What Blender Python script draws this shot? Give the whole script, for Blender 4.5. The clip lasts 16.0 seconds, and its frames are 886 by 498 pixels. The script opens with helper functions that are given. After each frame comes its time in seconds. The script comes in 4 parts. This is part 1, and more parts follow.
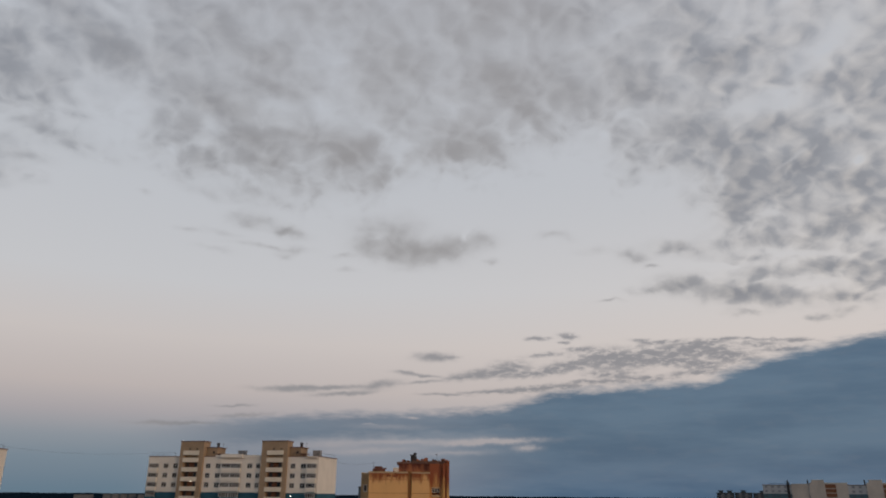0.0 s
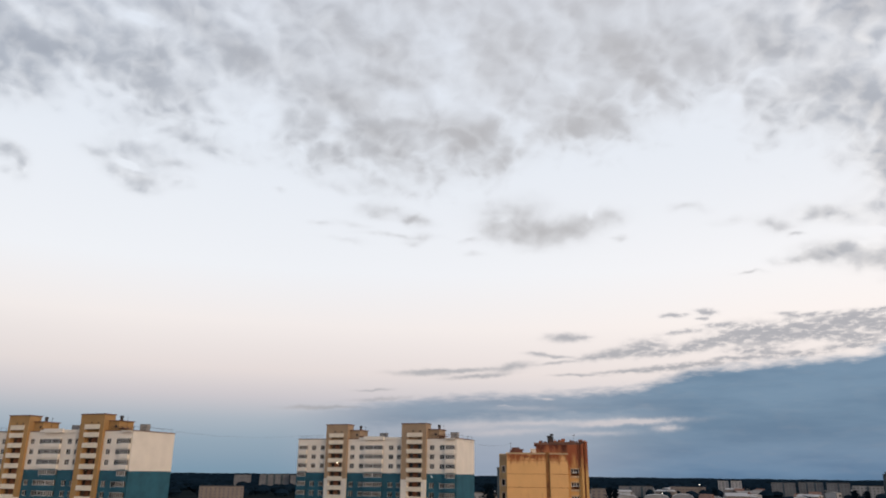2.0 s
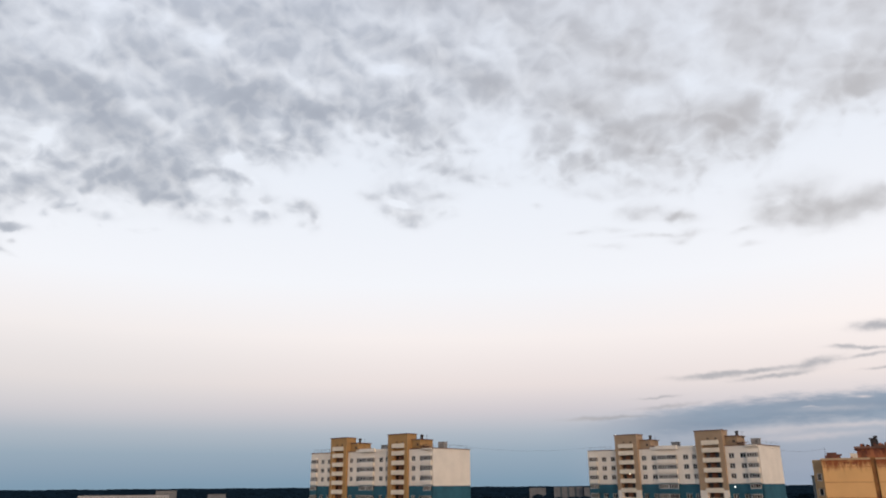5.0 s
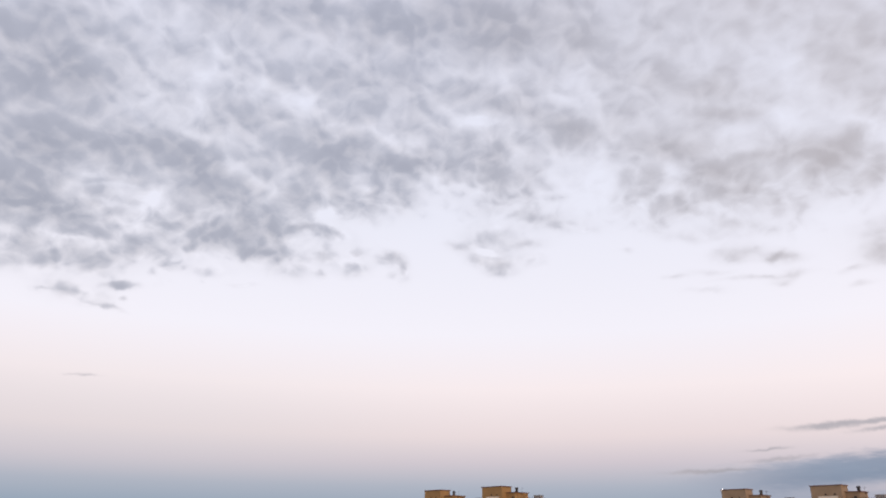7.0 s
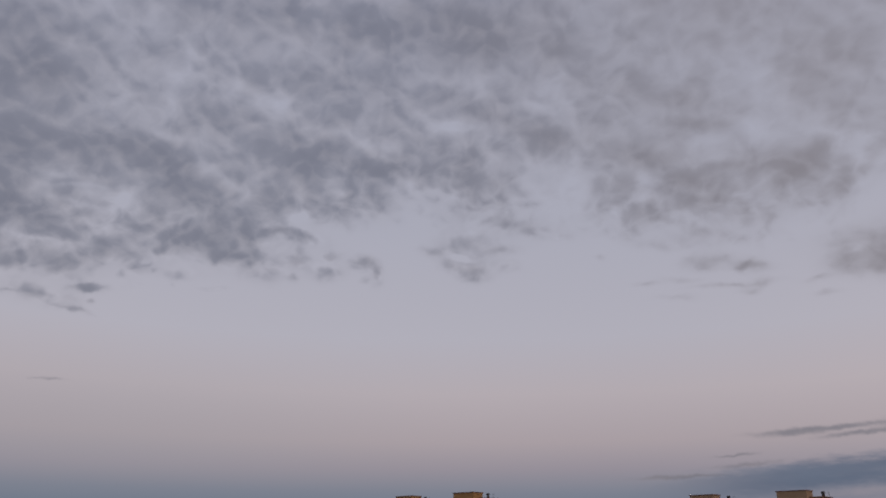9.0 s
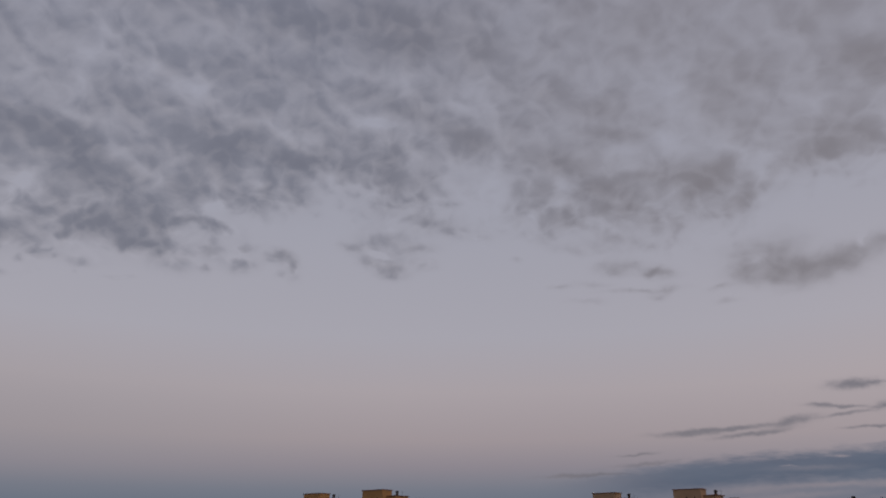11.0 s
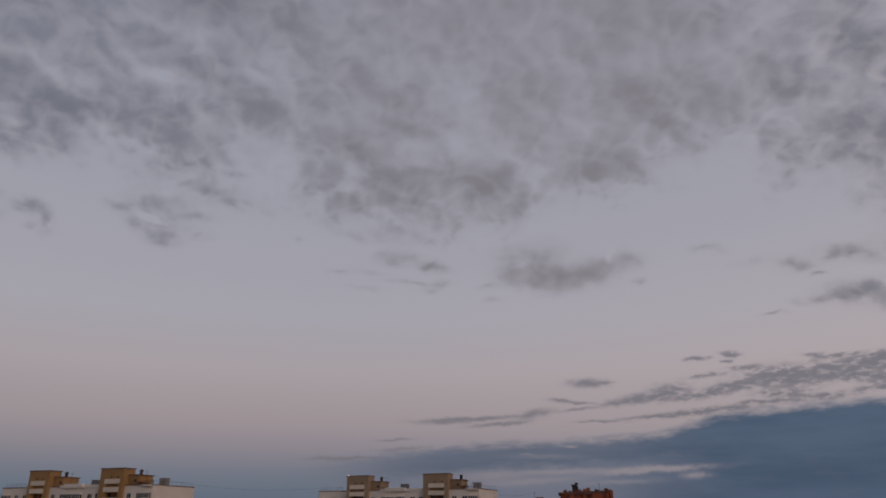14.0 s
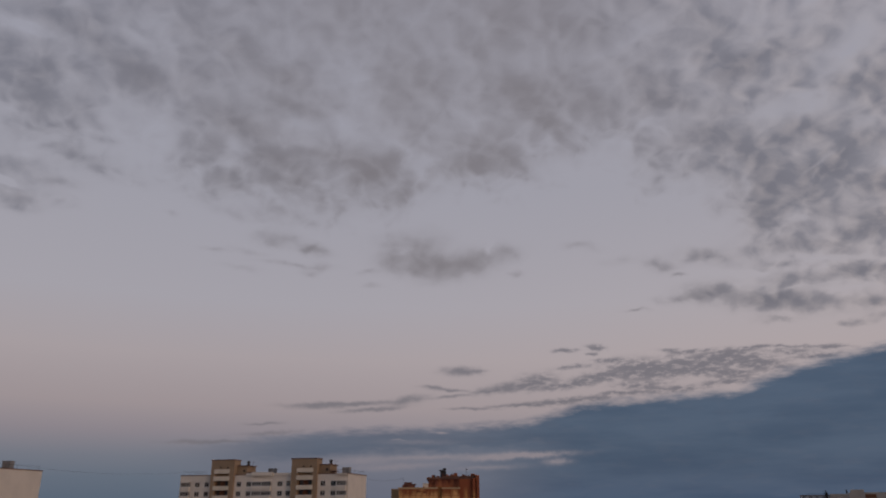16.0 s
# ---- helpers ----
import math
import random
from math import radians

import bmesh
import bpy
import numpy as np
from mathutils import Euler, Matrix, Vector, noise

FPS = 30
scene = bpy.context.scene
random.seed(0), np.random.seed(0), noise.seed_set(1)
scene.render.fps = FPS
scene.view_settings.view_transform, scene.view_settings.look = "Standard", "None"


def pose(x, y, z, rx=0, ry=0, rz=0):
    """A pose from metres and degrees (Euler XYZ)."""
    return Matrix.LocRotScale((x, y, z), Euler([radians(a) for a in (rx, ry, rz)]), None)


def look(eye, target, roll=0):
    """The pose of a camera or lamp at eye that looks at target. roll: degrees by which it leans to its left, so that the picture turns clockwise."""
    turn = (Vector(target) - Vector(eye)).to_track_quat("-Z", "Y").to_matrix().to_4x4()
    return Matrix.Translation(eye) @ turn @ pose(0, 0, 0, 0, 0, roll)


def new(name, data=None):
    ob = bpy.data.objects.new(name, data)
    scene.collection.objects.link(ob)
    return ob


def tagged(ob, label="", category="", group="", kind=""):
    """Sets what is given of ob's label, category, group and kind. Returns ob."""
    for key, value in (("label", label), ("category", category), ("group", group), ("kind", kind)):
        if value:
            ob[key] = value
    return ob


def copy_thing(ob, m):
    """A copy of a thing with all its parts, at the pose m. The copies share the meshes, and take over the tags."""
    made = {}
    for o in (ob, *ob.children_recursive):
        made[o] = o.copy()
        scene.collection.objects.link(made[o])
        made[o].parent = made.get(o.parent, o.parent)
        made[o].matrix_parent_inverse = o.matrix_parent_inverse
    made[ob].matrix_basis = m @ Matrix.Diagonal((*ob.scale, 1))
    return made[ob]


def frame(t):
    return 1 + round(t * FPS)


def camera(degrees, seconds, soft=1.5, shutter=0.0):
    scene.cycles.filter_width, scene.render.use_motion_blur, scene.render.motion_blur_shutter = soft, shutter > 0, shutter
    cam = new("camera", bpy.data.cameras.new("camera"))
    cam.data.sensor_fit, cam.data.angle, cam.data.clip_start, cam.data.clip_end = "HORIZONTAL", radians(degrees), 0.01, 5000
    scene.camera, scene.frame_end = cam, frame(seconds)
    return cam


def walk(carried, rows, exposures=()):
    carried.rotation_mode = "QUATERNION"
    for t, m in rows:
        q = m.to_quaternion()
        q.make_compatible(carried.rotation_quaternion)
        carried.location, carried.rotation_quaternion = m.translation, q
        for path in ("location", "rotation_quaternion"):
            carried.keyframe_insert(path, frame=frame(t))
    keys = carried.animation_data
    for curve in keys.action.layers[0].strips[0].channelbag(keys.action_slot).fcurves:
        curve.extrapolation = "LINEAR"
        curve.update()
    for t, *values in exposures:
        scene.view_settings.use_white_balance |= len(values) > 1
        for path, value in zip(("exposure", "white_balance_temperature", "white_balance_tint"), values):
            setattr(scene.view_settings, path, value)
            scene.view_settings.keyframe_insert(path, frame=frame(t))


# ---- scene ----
EYE_Z = 30.0
cam = camera(62.75, 16.0, soft=1.9)
PATH = [
    (0.0, pose(0, 0, EYE_Z, 108.52, -0.51, -0.00)),
    (0.5, pose(0, 0, EYE_Z, 107.74, -0.70, 1.75)),
    (1.0, pose(0, 0, EYE_Z, 107.28, -0.56, 4.27)),
    (1.5, pose(0, 0, EYE_Z, 107.11, -0.69, 7.02)),
    (2.0, pose(0, 0, EYE_Z, 107.05, -0.59, 10.37)),
    (2.5, pose(0, 0, EYE_Z, 106.91, -0.03, 14.18)),
    (3.0, pose(0, 0, EYE_Z, 107.09, 0.24, 17.78)),
    (3.5, pose(0, 0, EYE_Z, 107.07, 0.19, 21.79)),
    (4.0, pose(0, 0, EYE_Z, 107.64, 0.56, 25.22)),
    (4.5, pose(0, 0, EYE_Z, 108.00, 0.25, 28.68)),
    (5.0, pose(0, 0, EYE_Z, 107.88, 0.35, 32.14)),
    (5.2, pose(0, 0, EYE_Z, 108.18, 0.56, 33.42)),
    (7.3, pose(0, 0, EYE_Z, 112.02, -0.70, 39.26)),
    (7.5, pose(0, 0, EYE_Z, 112.11, -0.80, 38.86)),
    (8.0, pose(0, 0, EYE_Z, 112.13, -0.42, 38.74)),
    (8.2, pose(0, 0, EYE_Z, 112.08, -0.44, 38.42)),
    (10.3, pose(0, 0, EYE_Z, 112.30, 0.01, 33.87)),
    (10.5, pose(0, 0, EYE_Z, 112.23, -0.08, 32.97)),
    (11.0, pose(0, 0, EYE_Z, 111.98, -0.04, 30.31)),
    (11.5, pose(0, 0, EYE_Z, 111.69, -0.01, 26.82)),
    (12.0, pose(0, 0, EYE_Z, 111.09, -0.23, 22.54)),
    (12.5, pose(0, 0, EYE_Z, 111.14, -0.15, 20.21)),
    (13.0, pose(0, 0, EYE_Z, 110.98, -0.29, 17.03)),
    (13.5, pose(0, 0, EYE_Z, 111.04, -0.03, 14.74)),
    (14.0, pose(0, 0, EYE_Z, 110.71, 0.03, 12.06)),
    (14.5, pose(0, 0, EYE_Z, 110.29, 0.23, 9.78)),
    (15.0, pose(0, 0, EYE_Z, 110.10, 0.49, 7.08)),
    (15.5, pose(0, 0, EYE_Z, 109.82, 0.60, 4.35)),
    (16.0, pose(0, 0, EYE_Z, 109.61, 0.23, 2.27)),
]
EXPOSURE = [(0.0, 0.13, 6800, 11), (0.6, 0.66, 6650, 10), (1.5, 0.80, 6700, 10), (5.2, 0.86, 6700, 11),
            (7.3, 0.8, 6700, 19), (7.7, 0.28, 6450, 20.5), (8.2, -0.05, 6450, 21.5), (10.3, -0.40, 6500, 21), (12.9, -0.47, 6530, 21),
            (13.5, -0.50, 6350, 15), (14.0, -0.48, 6550, 21), (16.0, -0.49, 6650, 21)]
walk(cam, PATH, EXPOSURE)


# ---- sky: dusk gradient, broken cloud sheet, low cloud bank ----
def build_world():
    world = bpy.data.worlds.new("dusk_sky")
    scene.world = world
    world.use_nodes = True
    nt = world.node_tree
    nt.nodes.clear()
    N, K = nt.nodes.new, nt.links.new

    def put(sock, v):
        if isinstance(v, (int, float, tuple)):
            sock.default_value = v
        else:
            K(v, sock)

    def m(op, a, b=0.0, c=0.0, clamp=False):
        n = N("ShaderNodeMath")
        n.operation, n.use_clamp = op, clamp
        put(n.inputs[0], a), put(n.inputs[1], b), put(n.inputs[2], c)
        return n.outputs[0]

    def vm(op, a, b=None):
        n = N("ShaderNodeVectorMath")
        n.operation = op
        put(n.inputs[0], a)
        if b is not None:
            put(n.inputs[1], b)
        return n.outputs["Value"] if op in ("DOT_PRODUCT", "LENGTH") else n.outputs[0]

    def step(v, lo, hi):
        n = N("ShaderNodeMapRange")
        n.interpolation_type = "SMOOTHSTEP"
        put(n.inputs["Value"], v)
        n.inputs["From Min"].default_value, n.inputs["From Max"].default_value = lo, hi
        return n.outputs[0]

    def fbm(vec, scale, detail=5.0, rough=0.55, dist=0.0):
        n = N("ShaderNodeTexNoise")
        n.inputs["Scale"].default_value, n.inputs["Detail"].default_value = scale, detail
        n.inputs["Roughness"].default_value, n.inputs["Distortion"].default_value = rough, dist
        put(n.inputs["Vector"], vec)
        return n

    def mix(fac, a, b):
        n = N("ShaderNodeMix")
        n.data_type = "RGBA"
        put(n.inputs[0], fac), put(n.inputs[6], a), put(n.inputs[7], b)
        return n.outputs[2]

    def ramp(v, stops):
        n = N("ShaderNodeValToRGB")
        put(n.inputs[0], v)
        el = n.color_ramp.elements
        while len(el) < len(stops):
            el.new(0.5)
        for e, (p, c) in zip(el, stops):
            e.position, e.color = p, (*c, 1)
        return n.outputs[0]

    way = N("ShaderNodeTexCoord").outputs["Generated"]
    sep = N("ShaderNodeSeparateXYZ")
    K(way, sep.inputs[0])
    x, y, z = sep.outputs
    az = m("MULTIPLY", m("ARCTAN2", m("MULTIPLY", x, -1.0), y), 57.29578)
    el = m("MULTIPLY", m("ARCSINE", z), 57.29578)

    # cloud sheet: the plane of the clouds, seen in perspective
    depth = m("ADD", m("MAXIMUM", z, 0.0), 0.60)
    sheet = N("ShaderNodeCombineXYZ")
    K(m("DIVIDE", x, depth), sheet.inputs[0])
    K(m("DIVIDE", y, depth), sheet.inputs[1])
    sheet = sheet.outputs[0]
    place = N("ShaderNodeCombineXYZ")
    K(az, place.inputs[0])
    K(el, place.inputs[1])
    place = place.outputs[0]
    rag = vm("SUBTRACT", fbm(sheet, 22.0, 3.0, 0.5).outputs["Color"], (0.5, 0.5, 0.5))
    ragged = vm("ADD", place, vm("MULTIPLY", rag, (WARP_AZ, WARP_EL, 0.0)))
    fine = vm("SUBTRACT", fbm(place, 0.9, 4.0, 0.6).outputs["Color"], (0.5, 0.5, 0.5))
    low = vm("ADD", place, vm("MULTIPLY", fine, (1.6, 0.45, 0.0)))

    def clump(total, where, a, e, w, h, tilt, weight):
        n = N("ShaderNodeMapping")
        n.vector_type = "TEXTURE"
        n.inputs["Location"].default_value = (a, e, 0)
        n.inputs["Rotation"].default_value = (0, 0, radians(tilt))
        n.inputs["Scale"].default_value = (w, h, 1)
        # the tiny share of the running total keeps the clumps in one chain
        chain = N("ShaderNodeVectorMath")
        chain.operation = "MULTIPLY_ADD"
        K(total, chain.inputs[0])
        chain.inputs[1].default_value = (1e-6, 1e-6, 0.0)
        K(where, chain.inputs[2])
        K(chain.outputs[0], n.inputs["Vector"])
        o = n.outputs[0]
        return m("MULTIPLY_ADD", m("POWER", 0.3679, vm("DOT_PRODUCT", o, o)), weight, total)

    def billow(where):
        """Heaped puffs at two sizes over a broad swell; about zero on average."""
        broad = m("MULTIPLY", m("SUBTRACT", fbm(where, 9.0, 5.0, 0.55).outputs["Fac"], 0.5), 1.5)
        for scale, amount in ((24.0, 0.60), (58.0, 0.44)):
            v = N("ShaderNodeTexVoronoi")
            v.feature = "SMOOTH_F1"
            v.inputs["Scale"].default_value, v.inputs["Smoothness"].default_value = scale, 0.5
            K(where, v.inputs["Vector"])
            broad = m("MULTIPLY_ADD", m("SUBTRACT", 0.42, v.outputs["Distance"]), amount, broad)
        fluff = m("SUBTRACT", fbm(where, 80.0, 3.0, 0.55).outputs["Fac"], 0.5)
        return m("MULTIPLY_ADD", fluff, 0.32, broad)

    def curve(v, rows, high_end):
        n = N("ShaderNodeFloatCurve")
        put(n.inputs["Value"], m("MULTIPLY_ADD", v, -0.0085, 0.65))
        points = n.mapping.curves[0].points
        stops = [(0.65 - 0.0085 * a, e / high_end) for a, e in rows]
        points[0].location, points[1].location = stops[0], stops[-1]
        for s in stops[1:-1]:
            points.new(*s)
        n.mapping.update()
        return m("MULTIPLY", n.outputs[0], high_end)

    curl = vm("SUBTRACT", fbm(sheet, 20.0, 2.5, 0.5).outputs["Color"], (0.5, 0.5, 0.5))
    folded = vm("ADD", sheet, vm("MULTIPLY", curl, (0.036, 0.036, 0.0)))
    tone = billow(folded)
    # the sheet thickens above its lower rim
    over = m("SUBTRACT", m("MULTIPLY_ADD", tone, 5.0, el), curve(az, RIM, 40.0))
    high = m("MULTIPLY", step(over, -1.5, 4.5), DECK)
    for row in HIGH_CLOUDS:
        high = clump(high, ragged, *row)
    # cooler and more heaped away from the middle of the sky
    chill = m("MAXIMUM", step(az, 5.0, 48.0), m("MULTIPLY", step(az, -6.0, -26.0), 0.75))
    body = m("MULTIPLY", step(high, 0.02, 0.40), m("MULTIPLY_ADD", chill, 0.50, 0.58))
    dens = m("MAXIMUM", m("MULTIPLY_ADD", m("MULTIPLY", tone, body), PUFFS, high), 0.0)
    cover = m("SUBTRACT", 1.0, m("POWER", 0.3679, m("MULTIPLY", dens, CLOUD_DEPTH)))
    # the side of each puff that faces the afterglow is paler
    relief = m("MULTIPLY", m("SUBTRACT", tone, billow(vm("ADD", folded, (0.013, -0.006, 0.0)))), RELIEF)
    thick = m("ADD", m("MULTIPLY_ADD", cover, 0.8, 0.25), relief, clamp=True)

    streak = m("MULTIPLY", high, 1e-6)
    for row in LOW_STREAKS:
        streak = clump(streak, low, *row)
    fibre = N("ShaderNodeMapping")
    fibre.inputs["Scale"].default_value = (0.55, 2.1, 1.0)
    fibre.inputs["Rotation"].default_value = (0, 0, radians(12))
    K(place, fibre.inputs["Vector"])
    thread = fbm(fibre.outputs[0], 0.9, 5.0, 0.6).outputs["Fac"]
    flake = N("ShaderNodeMapping")
    flake.inputs["Scale"].default_value = (1.0, 2.4, 1.0)
    flake.inputs["Rotation"].default_value = (0, 0, radians(8))
    K(place, flake.inputs["Vector"])
    mottle = fbm(flake.outputs[0], 1.3, 5.0, 0.6).outputs["Fac"]
    flaky = m("MULTIPLY_ADD", step(az, 3.0, -8.0), 0.75, 0.25)
    weave = m("MULTIPLY_ADD", m("MULTIPLY_ADD", step(mottle, 0.38, 0.60), 1.5, -0.75), flaky, 1.0)
    streaks = m("SUBTRACT", 1.0, m("POWER", 0.3679, m("MULTIPLY", m("MULTIPLY", streak, weave), 2.4)))

    # the bank: below an edge that climbs to the brighter side
    edge = curve(az, BANK, 12.0)
    rough_edge = m("MULTIPLY", m("SUBTRACT", thread, 0.5), 1.5)
    below = m("SUBTRACT", m("ADD", edge, rough_edge), el)
    thin_end = step(az, -9.0, 5.0)
    bank = m("MULTIPLY", step(below, -0.3, 0.75), m("MULTIPLY", step(az, 25.0, 11.0), m("MULTIPLY_ADD", thin_end, -0.22, 1.0)))
    bank = m("MULTIPLY", bank, m("SUBTRACT", 1.0, m("MULTIPLY", m("MULTIPLY", thin_end, 0.55), step(below, 1.3, 2.6))))
    gaps = m("MULTIPLY", streak, 1e-6)
    for row in BANK_GAPS:
        gaps = clump(gaps, low, *row)
    gaps = m("MULTIPLY", gaps, m("MULTIPLY_ADD", weave, 0.3, 0.6), clamp=True)
    bank = m("MULTIPLY", bank, m("SUBTRACT", 1.0, m("MULTIPLY", gaps, 0.72)))

    clear = ramp(m("DIVIDE", el, 60.0, clamp=True), CLEAR_SKY)
    toward = m("MULTIPLY", step(az, 25.0, -32.0), m("MULTIPLY_ADD", step(el, 24.0, 9.0), 0.75, 0.25))
    clear = mix(m("MULTIPLY", toward, 0.55), clear, mix(0.5, clear, BRIGHT_SIDE))
    # the far side of the horizon is duller
    clear = mix(m("MULTIPLY", m("MULTIPLY", step(az, 32.0, 62.0), m("MULTIPLY", step(el, 15.0, 7.0), step(el, 3.5, 6.0))), 0.25), clear, DULL_SIDE)
    haze = m("MULTIPLY", m("MULTIPLY", step(az, -12.0, 4.0), step(az, 24.0, 13.0)), step(el, 5.5, 3.0))
    clear = mix(m("MULTIPLY", haze, 0.5), clear, HAZE)
    # afterglow of the sun that has just set, behind the camera
    dotp = vm("DOT_PRODUCT", way, SUN_WAY)
    glow = m("MULTIPLY", step(dotp, 0.1, 1.0), step(el, 40.0, 0.0))
    clear = mix(m("MULTIPLY", glow, 0.8), clear, GLOW)
    cloud_tone = mix(thick, mix(step(az, -8.0, -32.0), CLOUD_THIN, CLOUD_LIT), mix(chill, CLOUD_WARM, CLOUD_COOL))
    sky = mix(m("MULTIPLY", cover, 0.97), clear, cloud_tone)
    sky = mix(m("MULTIPLY", streaks, 0.9), sky, STREAK_TONE)
    mood = N("ShaderNodeMapping")
    mood.inputs["Scale"].default_value = (0.05, 0.28, 1.0)
    K(place, mood.inputs["Vector"])
    bank_tone = mix(step(fbm(mood.outputs[0], 1.6, 4.0, 0.55).outputs["Fac"], 0.35, 0.65), BANK_LOW, BANK_HIGH)
    bank_tone = mix(m("MULTIPLY", m("SUBTRACT", thread, 0.5), 0.35, clamp=True), bank_tone, STREAK_TONE)
    sky = mix(m("MULTIPLY", bank, 0.96), sky, bank_tone)
    sky = mix(m("MULTIPLY", gaps, 0.55), sky, GAP_TONE)

    nishita = N("ShaderNodeTexSky")
    nishita.sky_type, nishita.sun_disc = "NISHITA", False
    nishita.sun_elevation, nishita.sun_rotation = radians(SUN_EL), radians(SUN_ROT)
    back = N("ShaderNodeBackground")
    K(nishita.outputs[0], back.inputs[0])
    back.inputs[1].default_value = 0.015
    front = N("ShaderNodeBackground")
    K(sky, front.inputs[0])
    front.inputs[1].default_value = 1.0
    add = N("ShaderNodeAddShader")
    K(back.outputs[0], add.inputs[0])
    K(front.outputs[0], add.inputs[1])
    out = N("ShaderNodeOutputWorld")
    K(add.outputs[0], out.inputs[0])


WARP_AZ, WARP_EL, DECK, CLOUD_DEPTH, PUFFS, RELIEF = 2.2, 1.4, 0.44, 1.5, 0.84, 0.9
SUN_EL, SUN_ROT = 2.0, 125.0
SUN_WAY = (math.sin(radians(SUN_ROT)), math.cos(radians(SUN_ROT)), 0.03)
CLEAR_SKY = [(0.0, (0.108, 0.178, 0.243)), (0.035, (0.135, 0.203, 0.272)), (0.06, (0.195, 0.24, 0.302)), (0.088, (0.308, 0.30, 0.342)), (0.12, (0.41, 0.376, 0.39)),
             (0.18, (0.48, 0.454, 0.463)), (0.25, (0.468, 0.484, 0.522)), (0.40, (0.43, 0.462, 0.515)), (0.7, (0.40, 0.44, 0.51)), (1.0, (0.32, 0.36, 0.44))]
BRIGHT_SIDE = (0.72, 0.66, 0.62, 1)
DULL_SIDE = (0.30, 0.335, 0.37, 1)
HAZE = (0.27, 0.28, 0.335, 1)
GLOW = (1.5, 1.05, 0.75, 1)
CLOUD_WARM = (0.222, 0.217, 0.228, 1)
CLOUD_THIN = (0.34, 0.345, 0.365, 1)
CLOUD_LIT = (0.57, 0.535, 0.505, 1)
CLOUD_COOL = (0.166, 0.184, 0.226, 1)
GAP_TONE = (0.37, 0.335, 0.355, 1)
STREAK_TONE = (0.20, 0.205, 0.235, 1)
BANK_LOW = (0.047, 0.102, 0.178, 1)
BANK_HIGH = (0.074, 0.136, 0.216, 1)
# clouds by bearing, height, half width, half height, tilt (degrees) and depth of grey
HIGH_CLOUDS, LOW_STREAKS, BANK_GAPS = [], [], []


def high_cloud(*row):
    HIGH_CLOUDS.append(row)


def low_streak(*row):
    LOW_STREAKS.append(row)


def bank_gap(*row):
    BANK_GAPS.append(row)


high_cloud(71.0, 33.92, 4.24, 2.27, -15, 0.3)
high_cloud(71.3, 30.28, 5.30, 1.73, -7, 0.45)
high_cloud(68.0, 26.71, 4.74, 1.79, -2, 0.6)
high_cloud(71.6, 25.22, 2.27, 0.96, -14, 0.35)
high_cloud(71.3, 22.32, 2.99, 1.72, 9, 0.55)
high_cloud(68.0, 21.21, 3.51, 1.11, -0, 0.65)
high_cloud(70.0, 18.41, 1.82, 1.08, 0, 0.8)
high_cloud(67.0, 18.35, 1.61, 0.79, 6, 0.75)
high_cloud(71.8, 19.05, 1.23, 0.77, -12, 0.5)
high_cloud(65.1, 19.08, 1.18, 1.01, -9, 0.35)
high_cloud(63.4, 19.68, 1.54, 0.99, -8, 0.45)
high_cloud(64.5, 16.92, 1.01, 0.28, -3, 0.7)
high_cloud(67.5, 16.06, 1.68, 0.51, 4, 0.75)
high_cloud(65.5, 15.35, 1.15, 0.16, 7, 0.55)
high_cloud(69.5, 15.87, 0.57, 0.15, -1, 0.5)
high_cloud(64.1, 15.95, 0.39, 0.16, -8, 0.4)
high_cloud(56.8, 21.50, 4.72, 1.45, -3, 0.95)
high_cloud(54.5, 20.45, 1.43, 0.47, -5, 0.6)
high_cloud(58.7, 25.11, 4.21, 1.92, 26, 0.65)
high_cloud(62.2, 27.29, 3.09, 1.45, -0, 0.5)
high_cloud(60.9, 22.24, 2.58, 1.04, 2, 0.4)
high_cloud(67.9, 24.48, 1.34, 0.32, -7, -0.3)
high_cloud(66.2, 23.98, 2.44, 0.28, -11, -0.28)
high_cloud(64.9, 23.57, 1.23, 0.38, -10, -0.22)
high_cloud(66.3, 22.64, 2.41, 0.23, 5, -0.33)
high_cloud(65.2, 28.65, 1.48, 0.43, 35, -0.3)
high_cloud(57.6, 26.98, 0.73, 0.59, -8, -0.25)
high_cloud(55.6, 26.17, 2.08, 0.36, 29, -0.33)
high_cloud(60.9, 28.79, 1.61, 0.33, 4, -0.25)
high_cloud(52.5, 32.34, 2.10, 0.63, -6, -0.33)
high_cloud(69.9, 29.66, 0.64, 0.53, -15, -0.19)
high_cloud(57.6, 23.33, 0.79, 0.34, 27, -0.22)
high_cloud(68.5, 19.71, 1.89, 0.23, 0, -0.33)
high_cloud(69.6, 18.85, 0.95, 0.23, -11, -0.28)
high_cloud(63.3, 21.45, 2.07, 0.24, -4, -0.22)
high_cloud(45.3, 30.60, 5.56, 0.36, 8, -0.19)
high_cloud(46.6, 27.24, 0.69, 1.52, -3, -0.19)
high_cloud(56.2, 30.17, 3.31, 1.50, 11, 0.3)
high_cloud(50.3, 30.01, 4.91, 1.75, 13, 0.4)
high_cloud(45.7, 28.61, 5.23, 1.23, 8, 0.5)
high_cloud(42.2, 28.24, 2.61, 1.06, -1, 0.6)
high_cloud(48.7, 34.43, 4.94, 1.78, 0, 0.4)
high_cloud(50.1, 27.64, 3.84, 1.99, 18, 0.4)
high_cloud(47.9, 24.95, 4.35, 0.97, 6, 0.42)
high_cloud(43.6, 25.85, 2.46, 0.97, -2, 0.35)
high_cloud(52.6, 24.56, 2.35, 1.22, -5, 0.35)
